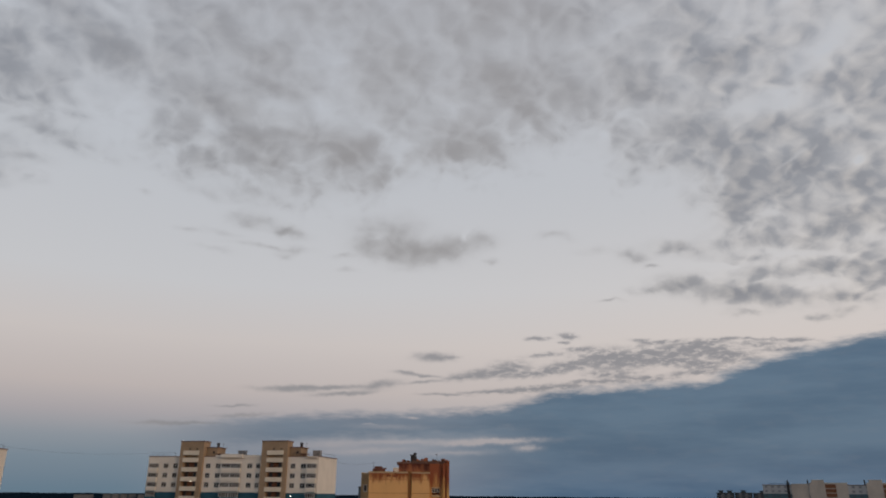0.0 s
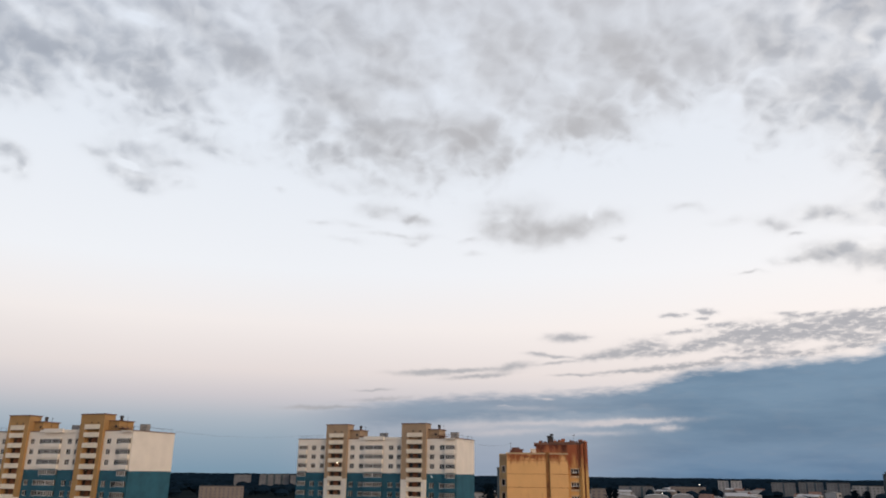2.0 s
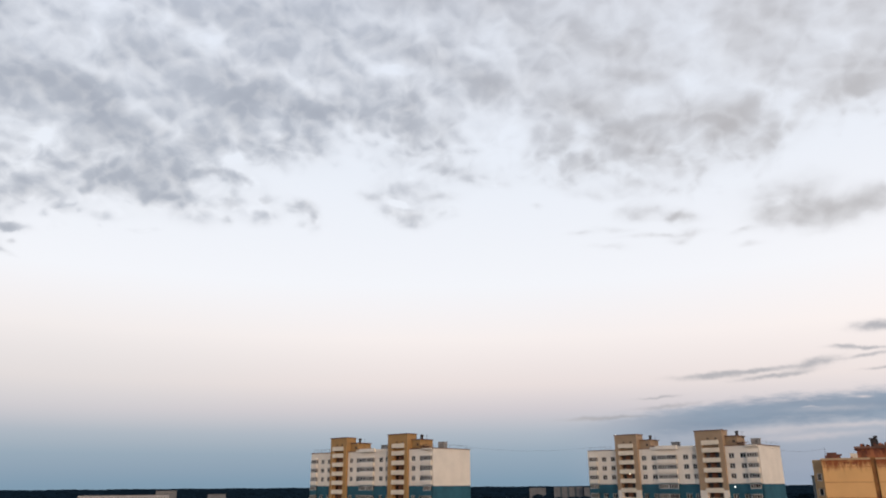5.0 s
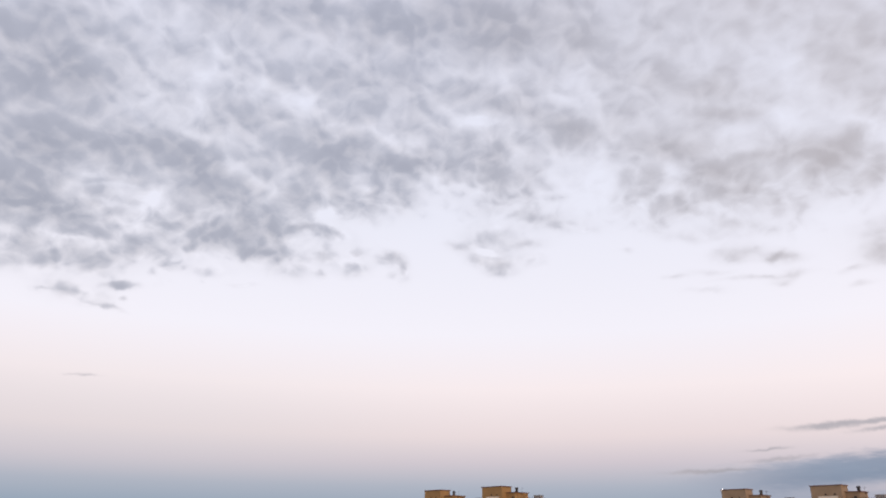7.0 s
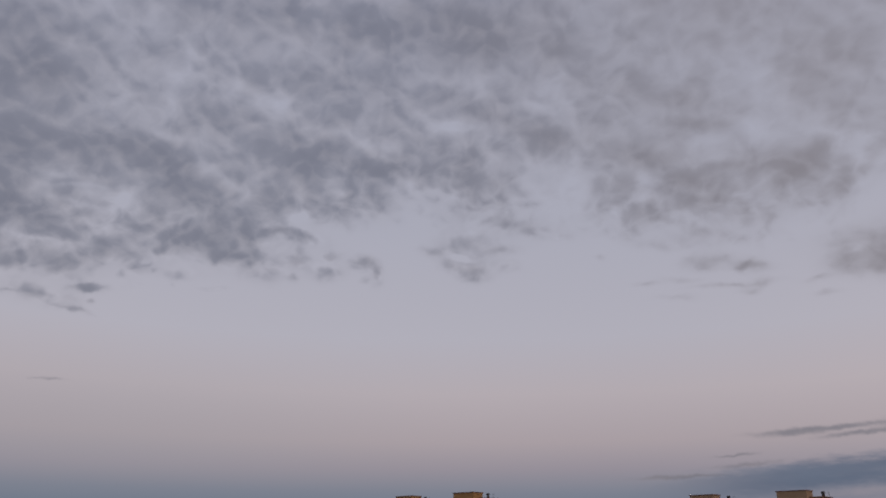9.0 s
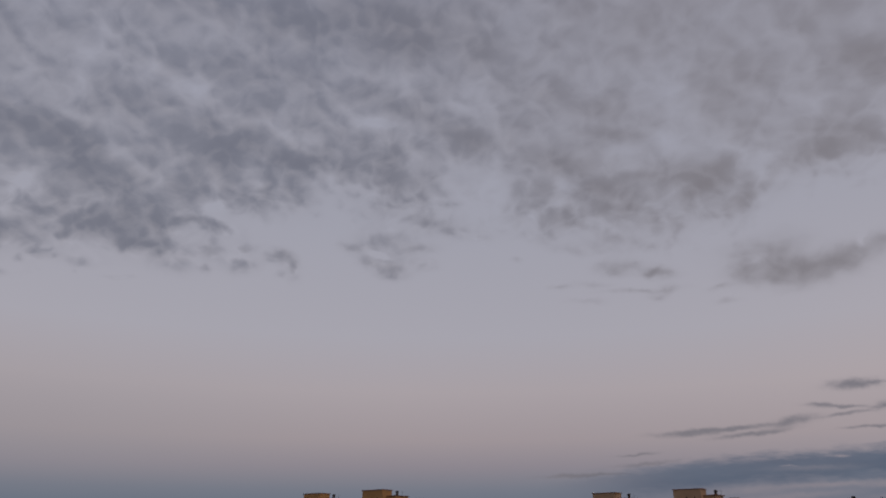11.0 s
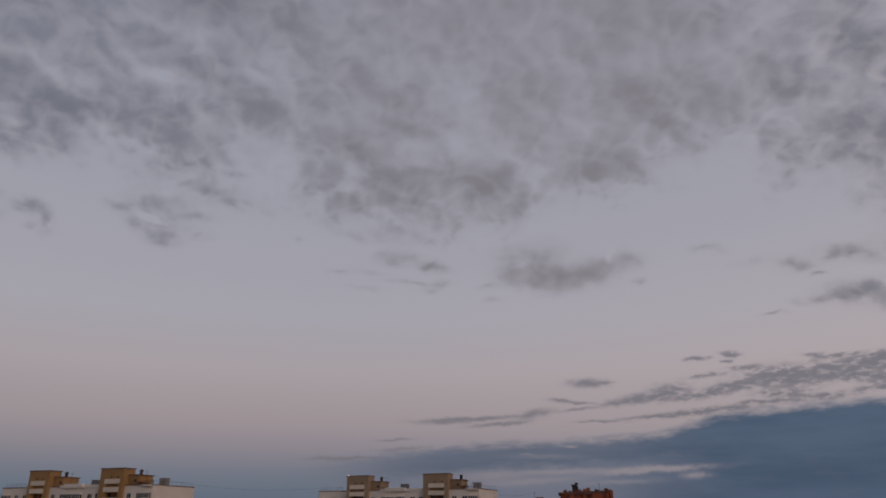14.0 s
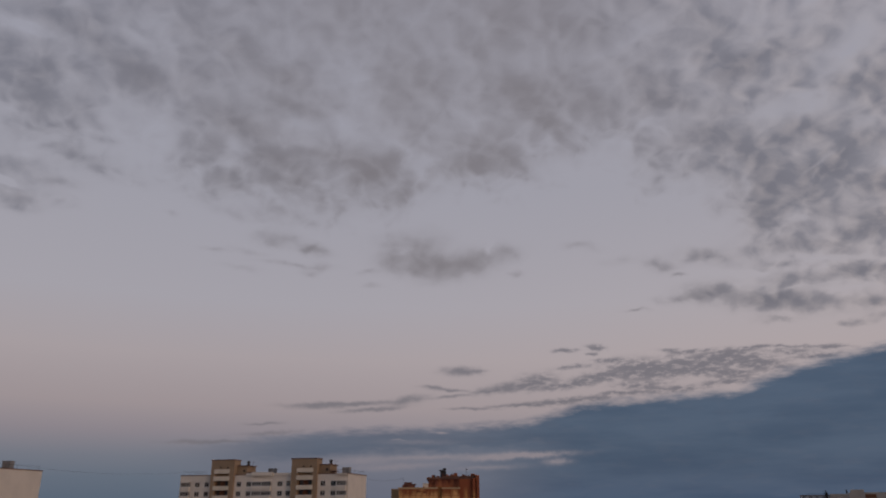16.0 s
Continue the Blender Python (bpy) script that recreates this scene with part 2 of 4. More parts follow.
high_cloud(51.3, 22.89, 1.21, 0.31, -0, 0.7)
high_cloud(49.1, 22.58, 1.60, 0.48, 10, 0.7)
high_cloud(49.2, 20.63, 1.11, 0.48, -4, 0.65)
high_cloud(46.5, 21.28, 0.71, 0.35, -3, 0.75)
high_cloud(46.8, 20.11, 1.12, 0.53, -3, 0.7)
high_cloud(43.7, 20.60, 0.95, 0.44, 8, 1)
high_cloud(42.6, 19.79, 0.52, 0.53, -2, 0.8)
high_cloud(43.8, 19.40, 0.38, 0.22, -2, 0.4)
high_cloud(51.7, 19.83, 1.64, 0.78, -4, 0.4)
high_cloud(49.6, 19.46, 0.37, 0.26, -4, 0.6)
high_cloud(58.6, 18.72, 1.27, 0.38, -6, 0.35)
high_cloud(55.5, 17.89, 0.78, 0.13, -5, 0.4)
high_cloud(60.1, 20.23, 1.70, 0.50, -7, 0.3)
high_cloud(41.5, 38.59, 4.37, 1.86, -1, 0.35)
high_cloud(32.8, 38.02, 6.12, 1.65, 4, 0.55)
high_cloud(37.1, 40.26, 4.42, 1.22, 2, 0.3)
high_cloud(34.5, 33.13, 4.08, 1.13, 15, 0.42)
high_cloud(30.5, 31.32, 4.72, 0.95, 13, 0.38)
high_cloud(28.0, 30.29, 1.78, 0.95, 5, 0.42)
high_cloud(35.6, 29.03, 2.68, 2.28, 28, 0.38)
high_cloud(35.7, 26.61, 2.66, 2.04, 24, 0.32)
high_cloud(38.2, 29.93, 3.04, 1.32, 9, 0.3)
high_cloud(30.9, 23.89, 3.41, 0.71, 8, 0.5)
high_cloud(26.9, 22.70, 0.74, 0.22, 4, 0.35)
high_cloud(24.2, 20.97, 0.45, 0.17, 5, 0.3)
high_cloud(35.3, 22.60, 1.92, 0.80, 1, 0.6)
high_cloud(32.6, 21.83, 1.61, 0.44, -7, 0.5)
high_cloud(34.7, 20.37, 1.18, 0.58, 1, 0.85)
high_cloud(36.6, 21.02, 1.03, 0.41, 24, 0.6)
high_cloud(37.9, 22.00, 0.96, 0.36, 0, 0.5)
high_cloud(32.1, 20.71, 0.94, 0.31, 2, 0.45)
high_cloud(35.7, 21.45, 1.04, 0.22, 18, -0.5)
high_cloud(35.6, 31.78, 3.08, 0.52, 2, -0.4)
high_cloud(21.0, 28.61, 4.08, 1.10, 17, 0.36)
high_cloud(18.7, 27.97, 2.23, 0.75, 9, 0.3)
high_cloud(22.1, 26.62, 1.38, 0.68, 7, 0.38)
high_cloud(16.8, 25.82, 2.22, 0.92, 19, 0.42)
high_cloud(20.6, 24.03, 2.29, 1.28, 7, 0.42)
high_cloud(16.5, 22.40, 2.47, 0.67, 18, 0.5)
high_cloud(18.7, 21.67, 2.20, 0.42, 7, 0.36)
high_cloud(15.8, 23.58, 1.67, 0.67, 9, 0.3)
high_cloud(19.8, 26.76, 1.35, 0.68, 8, -0.45)
high_cloud(22.5, 24.50, 0.73, 0.47, 6, -0.4)
high_cloud(25.0, 26.47, 2.34, 1.73, 6, -0.3)
high_cloud(16.3, 31.88, 2.69, 0.90, 11, 0.28)
high_cloud(15.2, 30.16, 2.70, 0.41, 11, 0.32)
high_cloud(14.8, 28.83, 1.55, 0.53, 11, -0.3)
high_cloud(21.3, 33.71, 4.28, 1.07, 9, 0.2)
high_cloud(24.9, 36.66, 3.04, 1.15, 7, 0.22)
high_cloud(15.5, 20.06, 1.21, 0.54, 8, 0.28)
high_cloud(12.8, 19.27, 1.16, 0.37, 8, 0.42)
high_cloud(18.4, 17.45, 1.23, 0.21, 6, 0.2)
high_cloud(14.6, 17.99, 2.34, 0.20, 2, 0.3)
high_cloud(20.8, 18.74, 0.85, 0.17, 5, 0.35)
high_cloud(10.3, 32.85, 2.50, 3.53, 14, -0.2)
high_cloud(28.7, 27.64, 2.90, 1.75, 4, -0.3)
high_cloud(13.1, 26.72, 1.63, 0.52, 7, 0.35)
high_cloud(9.2, 26.16, 2.91, 0.88, 12, 0.6)
high_cloud(8.9, 25.04, 1.75, 0.44, -9, 0.65)
high_cloud(6.5, 26.52, 1.66, 0.71, -19, 0.42)
high_cloud(15.9, 26.05, 1.96, 1.22, 14, 0.4)
high_cloud(14.9, 24.41, 2.82, 0.61, 5, 0.34)
high_cloud(12.9, 22.81, 2.45, 0.96, -3, 0.34)
high_cloud(4.1, 24.89, 2.91, 0.90, -18, 0.5)
high_cloud(5.7, 23.54, 2.03, 0.71, -14, 0.38)
high_cloud(4.7, 20.09, 2.37, 0.89, -0, 0.42)
high_cloud(3.3, 18.54, 2.91, 0.89, 8, 0.75)
high_cloud(6.6, 18.46, 1.22, 0.62, -1, 0.5)
high_cloud(-0.5, 18.73, 1.21, 0.72, 20, 0.6)
high_cloud(-2.9, 19.12, 1.40, 0.62, -6, 0.5)
high_cloud(1.0, 18.22, 2.15, 0.58, 1, 0.55)
high_cloud(2.4, 17.38, 1.68, 0.49, 0, 0.5)
high_cloud(4.6, 17.87, 1.17, 0.53, -0, 0.5)
high_cloud(5.4, 19.19, 0.56, 0.31, -1, -0.3)
high_cloud(-1.6, 19.29, 0.28, 0.72, 20, -0.3)
high_cloud(12.8, 19.39, 0.73, 0.22, -3, 0.55)
high_cloud(12.6, 17.99, 0.59, 0.35, -3, 0.35)
high_cloud(13.2, 17.52, 0.68, 0.26, -3, 0.3)
high_cloud(16.6, 20.01, 1.08, 0.43, -4, 0.3)
high_cloud(18.0, 18.81, 1.33, 0.26, 5, 0.22)
high_cloud(8.4, 17.75, 0.74, 0.18, -1, 0.35)
high_cloud(-3.8, 17.49, 0.46, 0.18, 2, 0.4)
high_cloud(7.9, 16.70, 0.65, 0.18, -1, 0.25)
high_cloud(-2.1, 27.02, 3.03, 1.32, 11, 0.42)
high_cloud(-1.1, 26.26, 2.45, 0.70, 2, 0.25)
high_cloud(-4.8, 31.30, 2.27, 1.13, 21, 0.42)
high_cloud(-7.4, 29.16, 1.92, 0.88, 27, 0.5)
high_cloud(-6.9, 32.01, 3.24, 1.10, 5, 0.32)
high_cloud(-11.6, 29.79, 3.41, 1.10, 16, 0.38)
high_cloud(-16.1, 30.98, 2.77, 1.07, 9, 0.29)
high_cloud(-17.4, 29.60, 2.09, 0.66, 9, 0.42)
high_cloud(-11.9, 32.69, 3.01, 0.74, 7, 0.24)
high_cloud(-12.9, 27.95, 1.22, 0.72, 7, 0.42)
high_cloud(-15.5, 26.64, 2.70, 0.93, 8, 0.29)
high_cloud(-20.1, 27.00, 2.25, 1.07, 10, 0.35)
high_cloud(-15.7, 28.31, 1.13, 0.42, -10, -0.25)
high_cloud(-21.2, 33.83, 2.78, 1.42, 12, 0.3)
high_cloud(-23.4, 30.89, 1.38, 0.79, 12, 0.67)
high_cloud(-21.9, 30.66, 1.31, 0.64, 11, 0.42)
high_cloud(-25.8, 31.56, 1.72, 0.63, -5, 0.38)
high_cloud(-22.4, 29.48, 0.95, 0.48, 11, 0.34)
high_cloud(-11.2, 35.33, 2.99, 1.46, 7, 0.2)
high_cloud(-4.0, 35.94, 3.64, 1.85, 4, 0.16)
high_cloud(6.5, 33.15, 3.10, 2.33, -1, 0.2)
high_cloud(11.4, 30.36, 3.50, 1.54, -3, 0.18)
high_cloud(11.7, 35.77, 4.17, 1.64, -3, 0.16)
high_cloud(9.3, 28.34, 2.93, 0.71, 16, -0.2)
high_cloud(12.5, 24.23, 2.33, 0.36, 25, -0.2)
high_cloud(-25.4, 25.21, 2.05, 0.81, -6, 0.42)
high_cloud(-21.8, 25.64, 1.76, 1.15, 10, 0.42)
high_cloud(-23.2, 23.98, 2.11, 0.90, 10, 0.52)
high_cloud(-23.6, 21.51, 1.59, 1.88, -0, 0.67)
high_cloud(-22.9, 19.89, 1.19, 0.66, 9, 0.42)
high_cloud(-26.3, 22.66, 1.38, 0.96, 11, 0.3)
high_cloud(-28.5, 22.94, 1.71, 0.94, -17, 0.59)
high_cloud(-30.3, 24.21, 1.31, 0.85, -9, 0.46)
high_cloud(-29.2, 22.00, 1.88, 0.62, 12, 0.46)
high_cloud(-27.1, 19.59, 2.56, 0.79, 11, 0.38)
high_cloud(-26.7, 21.30, 1.58, 0.88, 11, 0.34)
high_cloud(-31.5, 20.71, 1.38, 0.99, 13, 0.46)
high_cloud(-31.3, 21.93, 1.12, 0.84, 13, 0.3)
high_cloud(-31.0, 18.46, 1.52, 0.73, 11, 0.62)
high_cloud(-29.1, 18.04, 2.35, 0.56, 11, 0.57)
high_cloud(-32.4, 23.60, 1.11, 1.06, 14, 0.34)
high_cloud(-32.2, 27.62, 1.48, 1.18, 36, 0.38)
high_cloud(-30.4, 28.04, 1.21, 0.84, 15, 0.3)
high_cloud(-27.5, 25.56, 1.61, 0.63, 3, 0.34)
high_cloud(-22.5, 22.53, 0.33, 1.07, 17, -0.5)
high_cloud(-27.9, 23.16, 1.36, 0.20, -24, -0.5)
high_cloud(-27.6, 22.32, 1.00, 0.19, -48, -0.4)
high_cloud(-31.8, 22.43, 0.53, 0.34, 14, -0.6)
high_cloud(-21.9, 24.61, 0.92, 0.41, 54, -0.4)
high_cloud(-25.6, 19.85, 0.99, 0.32, 10, -0.5)
high_cloud(-25.8, 27.40, 2.86, 0.80, 3, -0.35)
high_cloud(-31.0, 25.13, 0.94, 0.61, 14, -0.3)
high_cloud(-32.5, 30.98, 1.85, 1.65, 17, -0.4)
high_cloud(-29.0, 29.27, 1.17, 1.53, 15, -0.25)
high_cloud(-18.6, 17.71, 1.66, 0.46, 10, 0.79)
high_cloud(-15.4, 17.40, 0.95, 0.41, 6, 0.51)
high_cloud(-12.3, 18.06, 1.40, 0.35, 5, 0.22)
high_cloud(-16.5, 16.57, 0.47, 0.16, 6, 0.57)
high_cloud(-13.3, 14.19, 0.94, 0.13, 4, 0.35)
high_cloud(-9.1, 19.43, 1.14, 0.31, 4, 0.32)
high_cloud(-22.8, 17.75, 2.24, 0.78, 8, 0.51)
high_cloud(-25.6, 17.75, 2.15, 0.77, 9, 0.51)
high_cloud(-27.7, 17.00, 1.67, 0.56, 10, 0.45)
high_cloud(-23.8, 16.39, 2.52, 0.34, 8, 0.45)
high_cloud(-16.8, 14.93, 1.48, 0.25, 0, 0.79)
high_cloud(-18.9, 15.15, 1.89, 0.55, -0, 0.91)
high_cloud(-21.6, 14.24, 2.55, 0.64, 10, 1.02)
high_cloud(-23.9, 13.94, 2.15, 0.77, 7, 0.74)
high_cloud(-25.9, 15.29, 2.90, 0.52, 2, 0.85)
high_cloud(-27.1, 13.57, 2.40, 0.56, 11, 0.79)
high_cloud(-23.2, 12.64, 1.09, 0.19, 6, 0.68)
high_cloud(-28.2, 11.87, 1.22, 0.23, 2, 0.68)
high_cloud(-29.2, 15.23, 1.60, 0.42, 9, 0.74)
high_cloud(-29.8, 13.16, 1.19, 0.36, 8, 0.74)
high_cloud(-29.7, 12.22, 0.59, 0.23, 8, 0.57)
high_cloud(-24.3, 14.62, 1.85, 0.16, 1, -0.36)
high_cloud(-27.5, 14.26, 2.09, 0.16, 2, -0.36)
high_cloud(-26.5, 16.41, 2.16, 0.16, 5, -0.28)
high_cloud(-22.2, 16.19, 1.93, 0.16, 3, -0.24)
high_cloud(73.0, 31.00, 5.00, 3.00, 10, 0.5)
high_cloud(74.0, 25.00, 4.00, 3.00, 0, 0.5)
high_cloud(73.5, 21.00, 4.00, 1.60, 0, 0.6)
high_cloud(74.0, 17.50, 3.00, 0.80, 0, 0.5)
high_cloud(-34.0, 27.00, 3.00, 3.00, 10, 0.42)
high_cloud(-35.0, 21.00, 3.00, 2.50, 0, 0.42)
high_cloud(-34.0, 14.50, 4.48, 1.20, 0, 0.68)
high_cloud(40.0, 39.00, 9.00, 3.00, 0, 0.35)
high_cloud(20.0, 40.00, 9.00, 3.00, 5, 0.3)
high_cloud(0.0, 39.00, 9.00, 3.00, 0, 0.3)
high_cloud(58.0, 38.00, 9.00, 3.00, 0, 0.35)
high_cloud(-18.0, 38.00, 8.00, 3.00, 0, 0.25)
low_streak(0.8, 10.02, 1.11, 0.26, 1, 1.1)
low_streak(-0.5, 10.05, 0.53, 0.09, 1, 0.5)
low_streak(2.9, 8.78, 0.80, 0.13, 6, 0.8)
low_streak(1.4, 8.60, 0.71, 0.09, 4, 0.7)
low_streak(9.4, 7.55, 2.70, 0.13, -2, 1.)
low_streak(12.0, 7.34, 1.80, 0.17, -1, 0.8)
low_streak(7.6, 7.14, 1.83, 0.13, -4, 0.9)
low_streak(5.0, 7.84, 1.14, 0.26, -10, 0.8)
low_streak(1.5, 8.13, 1.24, 0.09, -4, 0.7)
low_streak(-3.0, 8.76, 1.85, 0.26, -7, 1.1)
low_streak(-5.1, 9.15, 1.14, 0.43, -4, 1.1)
low_streak(-1.2, 8.49, 0.97, 0.09, -3, 0.7)
low_streak(-7.4, 11.44, 0.70, 0.13, 2, 0.7)
low_streak(-9.7, 11.56, 0.60, 0.17, 3, 0.8)
low_streak(-9.4, 11.11, 0.35, 0.09, 2, 0.6)
low_streak(-7.9, 10.18, 1.13, 0.13, -3, 0.7)
low_streak(-7.7, 8.86, 1.81, 0.21, -6, 1.1)
low_streak(-10.0, 9.42, 1.37, 0.29, -8, 1.1)
low_streak(-12.9, 9.71, 1.74, 0.59, 3, 1.3)
low_streak(-14.9, 9.77, 1.30, 0.42, 3, 1.)
low_streak(-10.8, 10.57, 0.94, 0.13, -1, 0.8)
low_streak(-12.8, 8.67, 1.40, 0.17, -1, 0.8)
low_streak(-17.8, 10.05, 2.05, 0.45, -2, 1.1)
low_streak(-17.3, 9.43, 1.42, 0.25, 4, 1.)
low_streak(-16.0, 10.13, 0.71, 0.25, 35, 0.7)
low_streak(-19.4, 10.51, 1.32, 0.28, -4, 0.9)
low_streak(-21.3, 9.76, 1.56, 0.40, 10, 1.2)
low_streak(-19.6, 9.07, 1.22, 0.32, 4, 1.)
low_streak(-18.9, 8.56, 1.39, 0.16, -3, 0.9)
low_streak(-23.6, 10.40, 1.16, 0.16, 5, 0.7)
low_streak(-21.0, 10.87, 0.99, 0.12, -1, 0.8)
low_streak(-23.0, 10.82, 0.81, 0.08, 5, 0.6)
low_streak(-25.1, 9.95, 1.14, 0.15, -1, 0.8)
low_streak(-15.5, 10.99, 0.65, 0.13, 9, 0.7)
low_streak(-17.2, 10.88, 1.04, 0.12, -2, 0.8)
low_streak(-24.6, 10.63, 0.57, 0.08, 6, 0.5)
low_streak(-26.2, 10.47, 0.97, 0.12, 6, 0.7)
low_streak(-3.7, 7.39, 1.82, 0.08, -2, 0.9)
low_streak(-6.3, 7.55, 2.23, 0.17, -3, 1.)
low_streak(-8.9, 7.77, 1.78, 0.13, -2, 0.9)
low_streak(-0.0, 7.18, 1.40, 0.08, 1, 0.7)
low_streak(-11.5, 8.14, 1.75, 0.12, -3, 0.9)
low_streak(-15.2, 8.19, 1.69, 0.16, -2, 0.9)
low_streak(-13.6, 8.43, 0.90, 0.12, 3, 0.7)
low_streak(15.7, 5.98, 1.08, 0.08, -3, 0.6)
low_streak(15.2, 5.34, 1.74, 0.12, -4, 0.5)
low_streak(20.6, 4.59, 1.65, 0.12, -2, 0.7)
low_streak(18.6, 4.63, 1.69, 0.08, -1, 0.6)
low_streak(65.9, 10.43, 0.72, 0.08, -1, 0.35)
bank_gap(-4.0, 3.78, 3.05, 0.19, -1, 1.2)
bank_gap(-1.4, 3.56, 2.65, 0.16, -1, 0.88)
bank_gap(-6.3, 3.26, 0.92, 0.22, 1, 0.88)
bank_gap(3.3, 3.63, 2.66, 0.16, -2, 0.75)
bank_gap(8.4, 3.38, 2.98, 0.34, -2, 0.62)
bank_gap(5.8, 2.93, 3.85, 0.22, -3, 0.62)
bank_gap(2.4, 5.42, 0.56, 0.08, 0, 0.8)
bank_gap(3.6, 5.89, 0.96, 0.06, 0, 0.6)
bank_gap(5.7, 4.89, 0.52, 0.05, -0, 0.5)
bank_gap(4.2, 4.72, 2.59, 0.17, 0, 0.25)
bank_gap(-1.0, 2.86, 2.55, 0.16, -2, 0.5)
# lower rim of the broken cloud sheet: bearing and height in degrees
RIM = [(74.0, 18.0), (60.0, 20.0), (50.0, 21.0), (40.0, 25.5), (32.0, 24.0), (20.0, 22.5), (12.0, 21.5), (4.0, 22.3), (-4.0, 24.5), (-16.0, 23.0),
       (-21.0, 19.0), (-24.5, 15.5), (-30.0, 13.6), (-40.0, 13.0)]
# upper edge of the bank: bearing and height in degrees
BANK = [(26.0, 3.6), (21.2, 4.5), (16.4, 5.1), (10.2, 5.65), (4.0, 5.95), (-0.6, 6.05), (-5.4, 6.6), (-7.2, 7.2), (-9.3, 7.6), (-15.5, 7.9),
        (-19.9, 8.1), (-21.4, 8.7), (-25.3, 9.75), (-29.5, 10.4), (-36.0, 11.4)]
build_world()
sun = new("sun", bpy.data.lights.new("sun", "SUN"))
sun.data.energy, sun.data.angle, sun.data.color = 0.86, radians(25), (1.0, 0.76, 0.56)
sun.matrix_world = look((0, 0, 0), (-SUN_WAY[0], -SUN_WAY[1], -math.tan(radians(8))))


# ---- materials ----
def material(name, colour, rough=0.8, dark=0.75, scale=0.6, grain=12.0, bump=0.15, metal=0.0, tint=None, vary=0.08, gloss=0.4):
    """Paint, brick or concrete with large stains and fine grain."""
    mat = bpy.data.materials.new(name)
    mat.use_nodes = True
    nt = mat.node_tree
    N, K = nt.nodes.new, nt.links.new
    b = nt.nodes["Principled BSDF"]
    co = N("ShaderNodeTexCoord").outputs["Object"]
    big, small, info = N("ShaderNodeTexNoise"), N("ShaderNodeTexNoise"), N("ShaderNodeObjectInfo")
    big.inputs["Scale"].default_value, big.inputs["Detail"].default_value = scale, 6
    small.inputs["Scale"].default_value, small.inputs["Detail"].default_value = grain, 4
    K(co, big.inputs["Vector"]), K(co, small.inputs["Vector"])
    lo = tuple(c * dark for c in colour) if tint is None else tint
    r = N("ShaderNodeValToRGB")
    r.color_ramp.elements[0].position, r.color_ramp.elements[1].position = 0.32, 0.62
    r.color_ramp.elements[0].color, r.color_ramp.elements[1].color = (*lo, 1), (*colour, 1)
    K(big.outputs["Fac"], r.inputs[0])
    hsv, ma = N("ShaderNodeHueSaturation"), N("ShaderNodeMath")
    ma.operation = "MULTIPLY_ADD"
    ma.inputs[1].default_value, ma.inputs[2].default_value = 0.25, 0.875
    K(small.outputs["Fac"], ma.inputs[0])
    mb = N("ShaderNodeMath")
    mb.operation = "MULTIPLY_ADD"
    mb.inputs[1].default_value = vary
    K(info.outputs["Random"], mb.inputs[0]), K(ma.outputs[0], mb.inputs[2])
    K(mb.outputs[0], hsv.inputs["Value"]), K(r.outputs[0], hsv.inputs["Color"])
    K(hsv.outputs[0], b.inputs["Base Color"])
    bp = N("ShaderNodeBump")
    bp.inputs["Strength"].default_value, bp.inputs["Distance"].default_value = bump, 0.05
    K(small.outputs["Fac"], bp.inputs["Height"]), K(bp.outputs[0], b.inputs["Normal"])
    b.inputs["Roughness"].default_value, b.inputs["Metallic"].default_value = rough, metal
    b.inputs["Specular IOR Level"].default_value = gloss
    return mat


def glass_pane(name):
    mat = bpy.data.materials.new(name)
    mat.use_nodes = True
    nt = mat.node_tree
    b = nt.nodes["Principled BSDF"]
    info, r = nt.nodes.new("ShaderNodeObjectInfo"), nt.nodes.new("ShaderNodeValToRGB")
    r.color_ramp.elements[0].color, r.color_ramp.elements[1].color = (0.012, 0.012, 0.014, 1), (0.11, 0.09, 0.075, 1)
    nt.links.new(info.outputs["Random"], r.inputs[0])
    nt.links.new(r.outputs[0], b.inputs["Base Color"])
    b.inputs["Roughness"].default_value, b.inputs["IOR"].default_value = 0.06, 1.5
    return mat


def glowing(name, colour, strength):
    mat = bpy.data.materials.new(name)
    mat.use_nodes = True
    b = mat.node_tree.nodes["Principled BSDF"]
    b.inputs["Emission Color"].default_value, b.inputs["Emission Strength"].default_value = (*colour, 1), strength
    return mat


WHITE = material("white_panel_paint", (0.78, 0.71, 0.62), dark=0.9, scale=0.25)
TEAL = material("teal_panel_paint", (0.022, 0.105, 0.15), dark=0.72, scale=0.35)
OCHRE = material("ochre_brick", (0.40, 0.235, 0.095), dark=0.85, scale=0.5)
TAN = material("tan_brick", (0.36, 0.255, 0.165), dark=0.85, scale=0.5)
CREAM = material("cream_balcony_panel", (0.75, 0.66, 0.53), dark=0.9, scale=0.8)
LOGGIA = material("brown_loggia_lining", (0.24, 0.10, 0.05), dark=0.6, scale=1.0)
COPING = material("rusty_roof_coping", (0.20, 0.10, 0.07), dark=0.6, rough=0.6)
ROOFING = material("bitumen_roofing", (0.07, 0.065, 0.06), dark=0.7)
CONCRETE = material("grey_concrete", (0.30, 0.29, 0.28), dark=0.75)
FRAME = material("pale_window_frame", (0.72, 0.70, 0.66), dark=0.9, rough=0.5)
BROWN_FRAME = material("brown_window_frame", (0.13, 0.06, 0.035), rough=0.6)
DARK = material("dark_metal", (0.04, 0.035, 0.035), rough=0.5, metal=0.3)
GLASS = glass_pane("window_glass")
